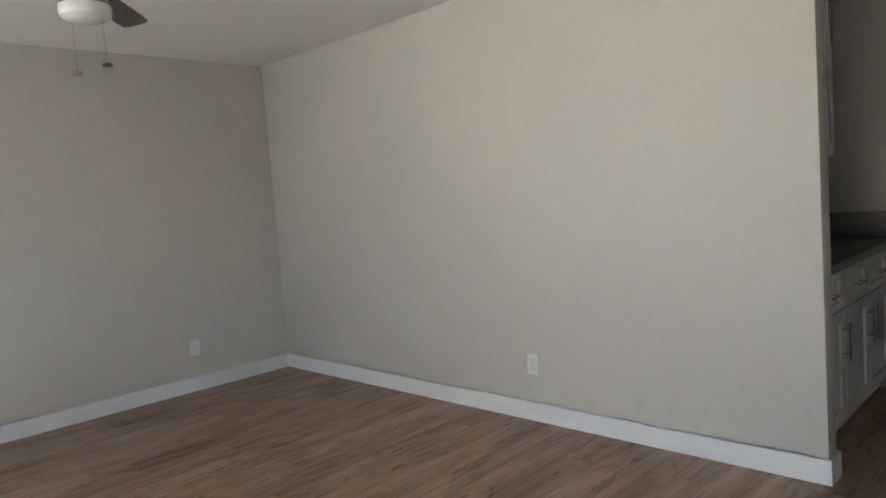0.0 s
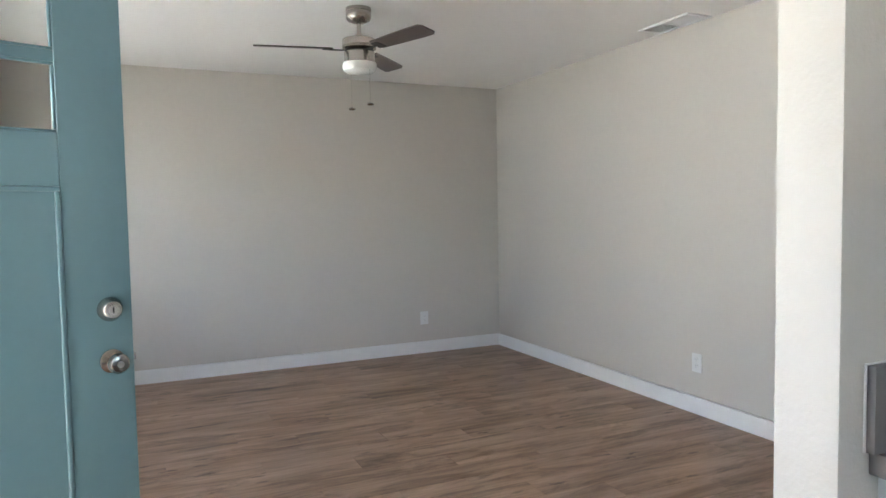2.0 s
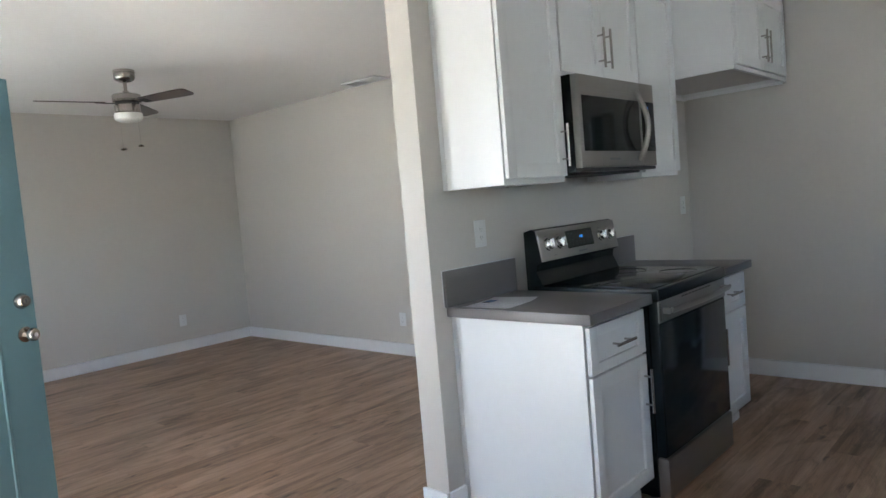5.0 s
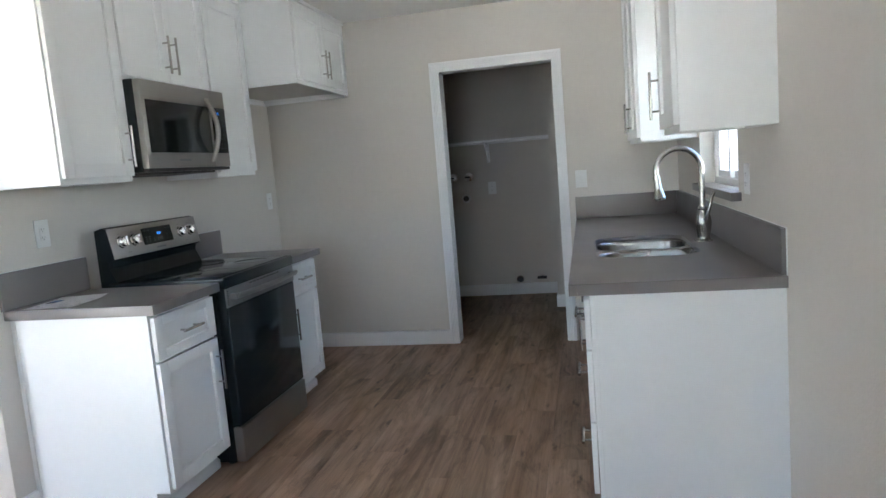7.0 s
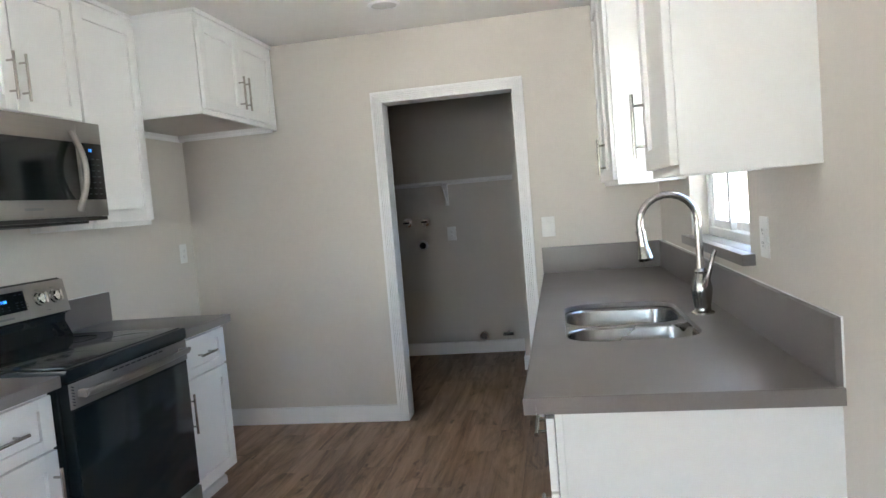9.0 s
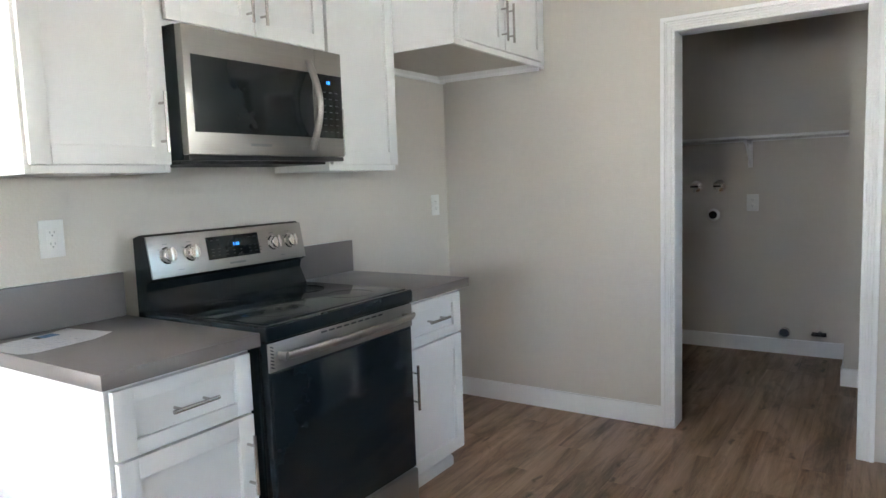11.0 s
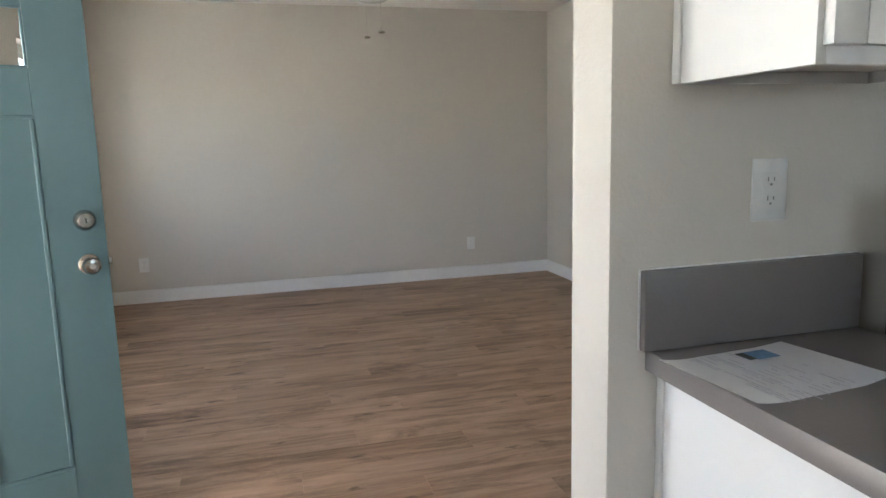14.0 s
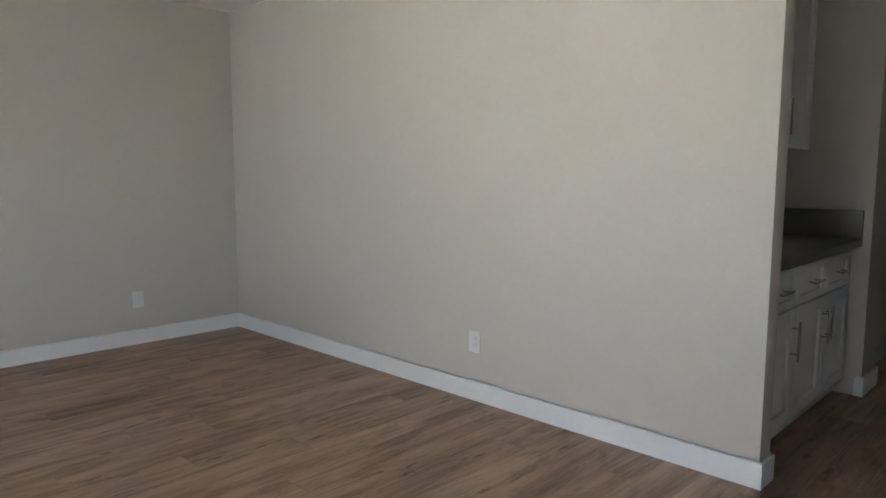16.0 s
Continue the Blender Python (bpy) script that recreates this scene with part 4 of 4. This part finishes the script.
# ---- front door, standing open ----
LATCH, ANG = Vector((-1.163, 1.345, 0.0)), 20.0
DW, DH, DT = 0.914, 2.045, 0.045
fd = root("door_1", Matrix.Translation((LATCH.x, LATCH.y, 0.012)) @ pose(0, 0, 0, 0, 0, ANG), "teal painted craftsman front door standing open, six lites above two panels", "door")
fd["kind"] = "structure"
# local x runs from -DW (hinges) to 0 (latch); the outer face looks towards -y
bm = B()
ST = 0.170
gz0, gz1, gm = 1.572, 1.972, 0.030
pz0, pz1 = 0.250, 1.430
gw = (DW - 2 * ST - 2 * gm) / 3
b = 0.0015
bx(bm, -DW, -DW + ST, 0, DT, 0, DH, b, 1)
bx(bm, -ST, 0, 0, DT, 0, DH, b, 1)
for z0, z1 in ((0, pz0), (pz1, gz0), (gz1, DH)):
    bx(bm, -DW + ST, -ST, 0, DT, z0, z1, b, 1)
bx(bm, -DW / 2 - 0.064, -DW / 2 + 0.064, 0, DT, pz0, pz1, b, 1)
part("slab", bm, TEAL, fd)
for x0, x1 in ((-DW + ST, -DW / 2 - 0.064), (-DW / 2 + 0.064, -ST)):
    part("panel", boxes((x0 - 0.003, x1 + 0.003, 0.0075, DT - 0.0075, pz0 - 0.003, pz1 + 0.003)), TEAL, fd)
    bm = B()
    s = 0.013
    for q in ((x0, x1, pz0, pz0 + s), (x0, x1, pz1 - s, pz1), (x0, x0 + s, pz0 + s, pz1 - s), (x1 - s, x1, pz0 + s, pz1 - s)):
        bx(bm, q[0], q[1], -0.0030, 0.0085, q[2], q[3], 0.0045, 3)
    part("panel_bead", bm, TEAL, fd)
bm = B()
for k in (1, 2):
    x = -DW + ST + k * gw + (k - 1) * gm
    bx(bm, x, x + gm, 0.004, DT - 0.004, gz0, gz1, b, 1)
zm = (gz0 + gz1) / 2
bx(bm, -DW + ST, -ST, 0.005, DT - 0.005, zm - gm / 2, zm + gm / 2, b, 1)
part("muntin", bm, TEAL, fd)
for k in range(3):
    for z0, z1 in ((gz0, zm - gm / 2), (zm + gm / 2, gz1)):
        x = -DW + ST + k * (gw + gm)
        p = part("pane", boxes((x - 0.003, x + gw + 0.003, 0.019, 0.025, z0 - 0.003, z1 + 0.003)), GLASS, fd)
        p.visible_shadow = False
        bm = B()
        s = 0.008
        for q in ((x, x + gw, z0, z0 + s), (x, x + gw, z1 - s, z1), (x, x + s, z0 + s, z1 - s), (x + gw - s, x + gw, z0 + s, z1 - s)):
            bx(bm, q[0], q[1], 0.003, 0.018, q[2], q[3], 0.005, 2)
        part("glazing_bead", bm, TEAL, p)
dm = pose(0, 0, 0, 90)
db = part("deadbolt", lathe(B(), [(0.034, 0), (0.034, 0.006), (0.024, 0.028), (0.022, 0.030), (0.0, 0.030)], 32, Matrix.Translation((-0.060, -0.0005, 1.090)) @ dm), SATIN_NICKEL, fd, "brushed nickel deadbolt cylinder")
bm = lathe(B(), [(0.015, 0), (0.015, 0.002), (0.0, 0.002)], 24, Matrix.Translation((-0.060, -0.0305, 1.090)) @ dm)
part("key_plug", bm, NICKEL, db)
part("keyhole", boxes((-0.0615, -0.0585, -0.0337, -0.0326, 1.082, 1.098)), DARK, db)
kb = part("door_knob", lathe(B(), [(0.033, 0), (0.033, 0.005), (0.026, 0.010), (0.012, 0.014), (0.012, 0.030), (0.022, 0.037), (0.028, 0.047), (0.028, 0.057), (0.022, 0.066), (0.012, 0.068), (0.0, 0.068)], 32, Matrix.Translation((-0.060, -0.0005, 0.944)) @ dm), SATIN_NICKEL, fd, "round brushed nickel keyed knob")
part("key_plug", lathe(B(), [(0.009, 0), (0.009, 0.003), (0.0, 0.003)], 20, Matrix.Translation((-0.060, -0.0685, 0.944)) @ dm), NICKEL, kb)
part("door_knob", lathe(B(), [(0.033, 0), (0.033, 0.005), (0.012, 0.012), (0.012, 0.030), (0.028, 0.045), (0.026, 0.060), (0.0, 0.066)], 28, Matrix.Translation((-0.060, DT + 0.0005, 0.944)) @ pose(0, 0, 0, -90)), SATIN_NICKEL, fd)
part("latch_plate", boxes((0.0, 0.002, 0.010, 0.035, 0.916, 0.972), (0.002, 0.012, 0.016, 0.030, 0.934, 0.954), b=0.001), NICKEL, fd)
for z in (0.22, 1.06, 1.88):
    bm = boxes((-DW - 0.002, -DW, 0.005, 0.040, z - 0.045, z + 0.045))
    cy(bm, (-DW - 0.006, 0.045, z - 0.047), (-DW - 0.006, 0.045, z + 0.047), 0.006, seg=10)
    part("hinge", bm, NICKEL, fd)
single("trim", boxes((FX0 - 0.002, FX1 + 0.002, DY0, DY0 + 0.02, 0, DZ), (FX0 - 0.002, FX1 + 0.002, DY1 - 0.02, DY1, 0, DZ), (FX0 - 0.002, FX1 + 0.002, DY0 + 0.02, DY1 - 0.02, DZ - 0.012, DZ), b=0.001),
       TRIM, "white entrance door jamb", "trim", "structure")

# ---- ceiling fan ----
SLOPE = 0.033 / 5.42
FCX, FCY = 0.078, 3.030
CZ = KC + (FCY - 0.06) * SLOPE
fan = root("ceiling_fan", Matrix.Translation((FCX, FCY, CZ)), "brushed nickel ceiling fan with three dark blades and white bowl", "ceiling fan")
part("canopy", lathe(B(), [(0.070, -0.001), (0.073, -0.003), (0.074, -0.020), (0.071, -0.022), (0.071, -0.025), (0.073, -0.027), (0.072, -0.060), (0.064, -0.072), (0.036, -0.084), (0.020, -0.087)], 40), SATIN_NICKEL, fan)
part("downrod", lathe(B(), [(0.0125, -0.085), (0.0125, -0.150), (0.021, -0.152), (0.022, -0.160), (0.020, -0.172), (0.026, -0.176)], 20), SATIN_NICKEL, fan)
part("motor_housing", lathe(B(), [(0.024, -0.170), (0.040, -0.175), (0.090, -0.177), (0.096, -0.181), (0.098, -0.190), (0.098, -0.216), (0.0965, -0.218), (0.0965, -0.221), (0.098, -0.223), (0.097, -0.232), (0.060, -0.234)], 44), SATIN_NICKEL, fan)
part("flywheel", lathe(B(), [(0.05, -0.2335), (0.080, -0.2345), (0.082, -0.238), (0.082, -0.247), (0.05, -0.2485)], 36), DARK, fan, "dark rotor ring")
part("switch_housing", lathe(B(), [(0.05, -0.248), (0.084, -0.250), (0.088, -0.254), (0.088, -0.308), (0.084, -0.313)], 44), SATIN_NICKEL, fan)
part("light_bowl", lathe(B(), [(0.086, -0.313), (0.096, -0.314), (0.098, -0.318), (0.098, -0.342), (0.093, -0.356), (0.076, -0.367), (0.03, -0.373), (0.0, -0.374)], 44), MILK, fan, "frosted white glass bowl, unlit")
for k in range(3):
    m = pose(0, 0, -0.240, 0, 0, 169 + 120 * k)
    bm = B()
    bx(bm, 0.075, 0.17, -0.012, 0.012, -0.004, 0.0, 0.001, 1)
    bx(bm, 0.15, 0.21, -0.035, 0.035, -0.004, 0.0, 0.002, 1, pose(0, 0, 0, -11))
    part("blade_iron", bm, DARK, fan, "dark blade bracket", m)
    bm = B()
    out = [(0.155, -0.048), (0.28, -0.055), (0.50, -0.063), (0.570, -0.061), (0.590, -0.045), (0.590, 0.045), (0.570, 0.061), (0.50, 0.063), (0.28, 0.055), (0.155, 0.048)]
    f = bm.faces.new([bm.verts.new((x, y, 0.0015)) for x, y in out])
    ex = bmesh.ops.extrude_face_region(bm, geom=[f])
    bmesh.ops.translate(bm, verts=[v for v in ex["geom"] if isinstance(v, bmesh.types.BMVert)], vec=(0, 0, 0.007))
    part("blade", bm, BLADE, fan, "dark walnut fan blade", m @ pose(0, 0, 0, -11))
for x, y, ln in ((-0.022, 0.080, 0.268), (0.028, -0.074, 0.262)):
    z1 = -0.285
    bm = B()
    for k in range(int(ln / 0.008)):
        z = z1 - k * 0.008
        bmesh.ops.create_icosphere(bm, subdivisions=1, radius=0.0017, matrix=Matrix.Translation((x * 1.12, y * 1.12, z)))
    cy(bm, (x * 1.12, y * 1.12, z1), (x * 1.12, y * 1.12, z1 - ln), 0.0006, seg=6)
    ch = part("pull_chain", bm, NICKEL, fan)
    part("fob", lathe(B(), [(0.002, 0.0), (0.017, -0.005), (0.021, -0.011), (0.017, -0.017), (0.0, -0.020)], 20, Matrix.Translation((x * 1.12, y * 1.12, z1 - ln))), NICKEL, ch, "oval metal chain fob")

# ---- ceiling register and recessed light ----
VCZ = KC + (2.60 - 0.06) * SLOPE
cv = root("ceiling_vent", Matrix.Translation((2.035, 2.600, VCZ)) @ pose(0, 0, 0, 0.35), "white ceiling register with fine louvres", "vent")
part("frame", boxes((-0.10, -0.075, -0.22, 0.22, -0.012, -0.0005), (0.075, 0.10, -0.22, 0.22, -0.012, -0.0005), (-0.075, 0.075, -0.22, -0.195, -0.012, -0.0005), (-0.075, 0.075, 0.195, 0.22, -0.012, -0.0005), (-0.075, 0.075, -0.012, 0.012, -0.012, -0.0005), b=0.002), TRIM, cv)
part("backing", boxes((-0.075, 0.075, -0.195, 0.195, -0.003, -0.0008)), DARK, cv)
for k in range(26):
    y = -0.187 + k * 0.0149
    if abs(y) < 0.014:
        continue
    bm = B()
    bx(bm, -0.074, 0.074, -0.0045, 0.0045, -0.0005, 0.0005, 0, 1, pose(0, y, -0.0075, 38 if y > 0 else -38))
    part("slat", bm, TRIM, cv)
rl = root("recessed_light", Matrix.Translation((2.175, -1.605, KC)), "flush white recessed ceiling light, unlit", "ceiling light")
part("trim_ring", lathe(B(), [(0.090, -0.0005), (0.090, -0.004), (0.078, -0.010), (0.070, -0.010), (0.070, -0.0005)], 40), TRIM, rl)
part("lens", lathe(B(), [(0.0695, -0.001), (0.0695, -0.006), (0.0, -0.0075)], 36), MILK, rl)

# ---- outside ----
single("ground", boxes((-400, 400, -400, 400, -0.9, -0.16)), CONCRETE, "pale concrete and dry ground outside", "ground", "structure")


def tree(x, y, h, r, seed, label):
    random.seed(seed)
    top = root("tree", Matrix.Translation((x, y, -0.16)), label, "tree", "trees outside")
    bm = B()
    tube(bm, [(0, 0, 0), (0.05, 0.03, h * 0.25), (0.0, 0.1, h * 0.5), (0.1, 0.0, h * 0.8)], [0.16, 0.13, 0.09, 0.03], 9)
    tips = []
    for k in range(9):
        a, z = k * 2.4, h * random.uniform(0.35, 0.6)
        e = Vector((math.cos(a) * r * random.uniform(0.5, 0.85), math.sin(a) * r * random.uniform(0.5, 0.85), z + h * random.uniform(0.1, 0.3)))
        tips.append(e)
        tube(bm, [(0, 0.05, z), e * 0.5 + Vector((0, 0, z * 0.5)), e], [0.06, 0.04, 0.012], 6)
    part("trunk", bm, BARK, top)
    vs, fs = [], []
    for k in range(2600):
        c = random.choice(tips) + Vector((random.gauss(0, r * 0.26), random.gauss(0, r * 0.26), random.gauss(0, h * 0.08)))
        q = Euler((random.uniform(-1.2, 1.2), random.uniform(-1.2, 1.2), random.uniform(0, 6.3))).to_matrix()
        s = random.uniform(0.05, 0.11)
        i = len(vs)
        vs += [c + q @ Vector(v) * s for v in ((-1, 0, 0), (0, -0.45, 0.1), (1.1, 0, 0), (0, 0.45, 0.1))]
        fs.append((i, i + 1, i + 2, i + 3))
    me = bpy.data.meshes.new("crown")
    me.from_pydata([tuple(v) for v in vs], [], fs)
    me.materials.append(LEAF)
    cr = new("crown", me)
    cr.parent = top


for k, (x, y, h, r) in enumerate(((-9.5, 19.5, 3.9, 1.8), (-12.5, 21.5, 4.2, 2.0), (-7.2, 21.0, 3.7, 1.7), (-15.5, 18.5, 3.8, 1.9))):
    tree(x, y, h, r, 20 + k, "leafy green tree outside the living room window")
random.seed(31)
cp = root("cypress", Matrix.Translation((-10.6, 24.0, -0.16)), "slender dark cypress outside the living room window", "tree")
part("trunk", tube(B(), [(0, 0, 0), (0, 0, 3.0), (0, 0, 5.4)], [0.14, 0.09, 0.02], 8), BARK, cp)
vs, fs = [], []
for k in range(2200):
    z = random.uniform(0.4, 5.9)
    rr = 0.38 * (1 - z / 6.1) ** 0.7 * math.sqrt(random.random())
    a = random.uniform(0, 6.3)
    c = Vector((rr * math.cos(a), rr * math.sin(a), z))
    q = Euler((random.uniform(-0.5, 0.5), random.uniform(-0.5, 0.5), random.uniform(0, 6.3))).to_matrix()
    i = len(vs)
    vs += [c + q @ Vector(v) for v in ((-0.03, 0, -0.06), (0.03, 0, -0.06), (0, 0.01, 0.11))]
    fs.append((i, i + 1, i + 2))
me = bpy.data.meshes.new("crown")
me.from_pydata([tuple(v) for v in vs], [], fs)
me.materials.append(CONIFER)
new("crown", me).parent = cp

# ---- floor boards, last ----
PW, PL, PT = 0.178, 1.22, 0.010
X0, X1, Y0, Y1 = -4.55, 5.74, -3.265, 5.48
floor = new("floor", mesh_of("floor", boxes((X0, X1, Y0, -0.15, -0.15, -PT - 0.0005), (FX0, X1, -0.15, Y1, -0.15, -PT - 0.0005)), DARK))
tagged(floor, "rustic brown oak vinyl plank floor with knots", "floor", "", "structure")
plank_meshes = {}


def plank_verts(ln):
    """Top and sides of one board with eased long edges."""
    g, e = 0.0002, 0.0005
    a, c = ln / 2 - g, PW / 2 - g
    vs = [(-a, -c, -PT), (a, -c, -PT), (a, c, -PT), (-a, c, -PT), (-a, -c, -e), (a, -c, -e), (a, c, -e), (-a, c, -e),
          (-a + e, -c + e, 0), (a - e, -c + e, 0), (a - e, c - e, 0), (-a + e, c - e, 0)]
    fs = [(0, 1, 5, 4), (1, 2, 6, 5), (2, 3, 7, 6), (3, 0, 4, 7), (4, 5, 9, 8), (5, 6, 10, 9), (6, 7, 11, 10), (7, 4, 8, 11), (8, 9, 10, 11)]
    return vs, fs


boards = []
rows = int((Y1 - Y0) / PW) + 1
for j in range(rows):
    y = Y0 + (j + 0.5) * PW
    if y > Y1:
        break
    x = X0 if y < -0.15 else FX0
    first = PL * ((j * 5) % 8 + 1) / 9 + (0.07 if j % 2 else 0)
    ln = round(first, 3)
    while x < X1 - 0.05:
        ln = min(ln, round(X1 - x, 3))
        boards.append((x + ln / 2, y, ln))
        x += ln
        ln = PL


def walked(bd):
    """Boards in the rooms that the walk passes, nearest first."""
    x, y, _ = bd
    return max(abs(x + 0.2) / 2.6, abs(y - 0.6) / 4.2)


boards.sort(key=walked)
rest_v, rest_f = [], []
for n, (x, y, ln) in enumerate(boards):
    vs, fs = plank_verts(ln)
    if n < 290:
        if ln not in plank_meshes:
            me = bpy.data.meshes.new("plank")
            me.from_pydata(vs, [], fs)
            me.materials.append(WOOD_FLOOR)
            plank_meshes[ln] = me
        ob = new("plank", plank_meshes[ln])
        ob.parent = floor
        ob.location = (x, y, 0)
    else:
        i = len(rest_v)
        rest_v += [(vx + x, vy + y, vz) for vx, vy, vz in vs]
        rest_f += [tuple(q + i for q in f) for f in fs]
me = bpy.data.meshes.new("outer_planks")
me.from_pydata(rest_v, [], rest_f)
me.materials.append(WOOD_REST)
ob = new("outer_planks", me)
ob.parent = floor
tagged(ob, "", "", "", "stuff")
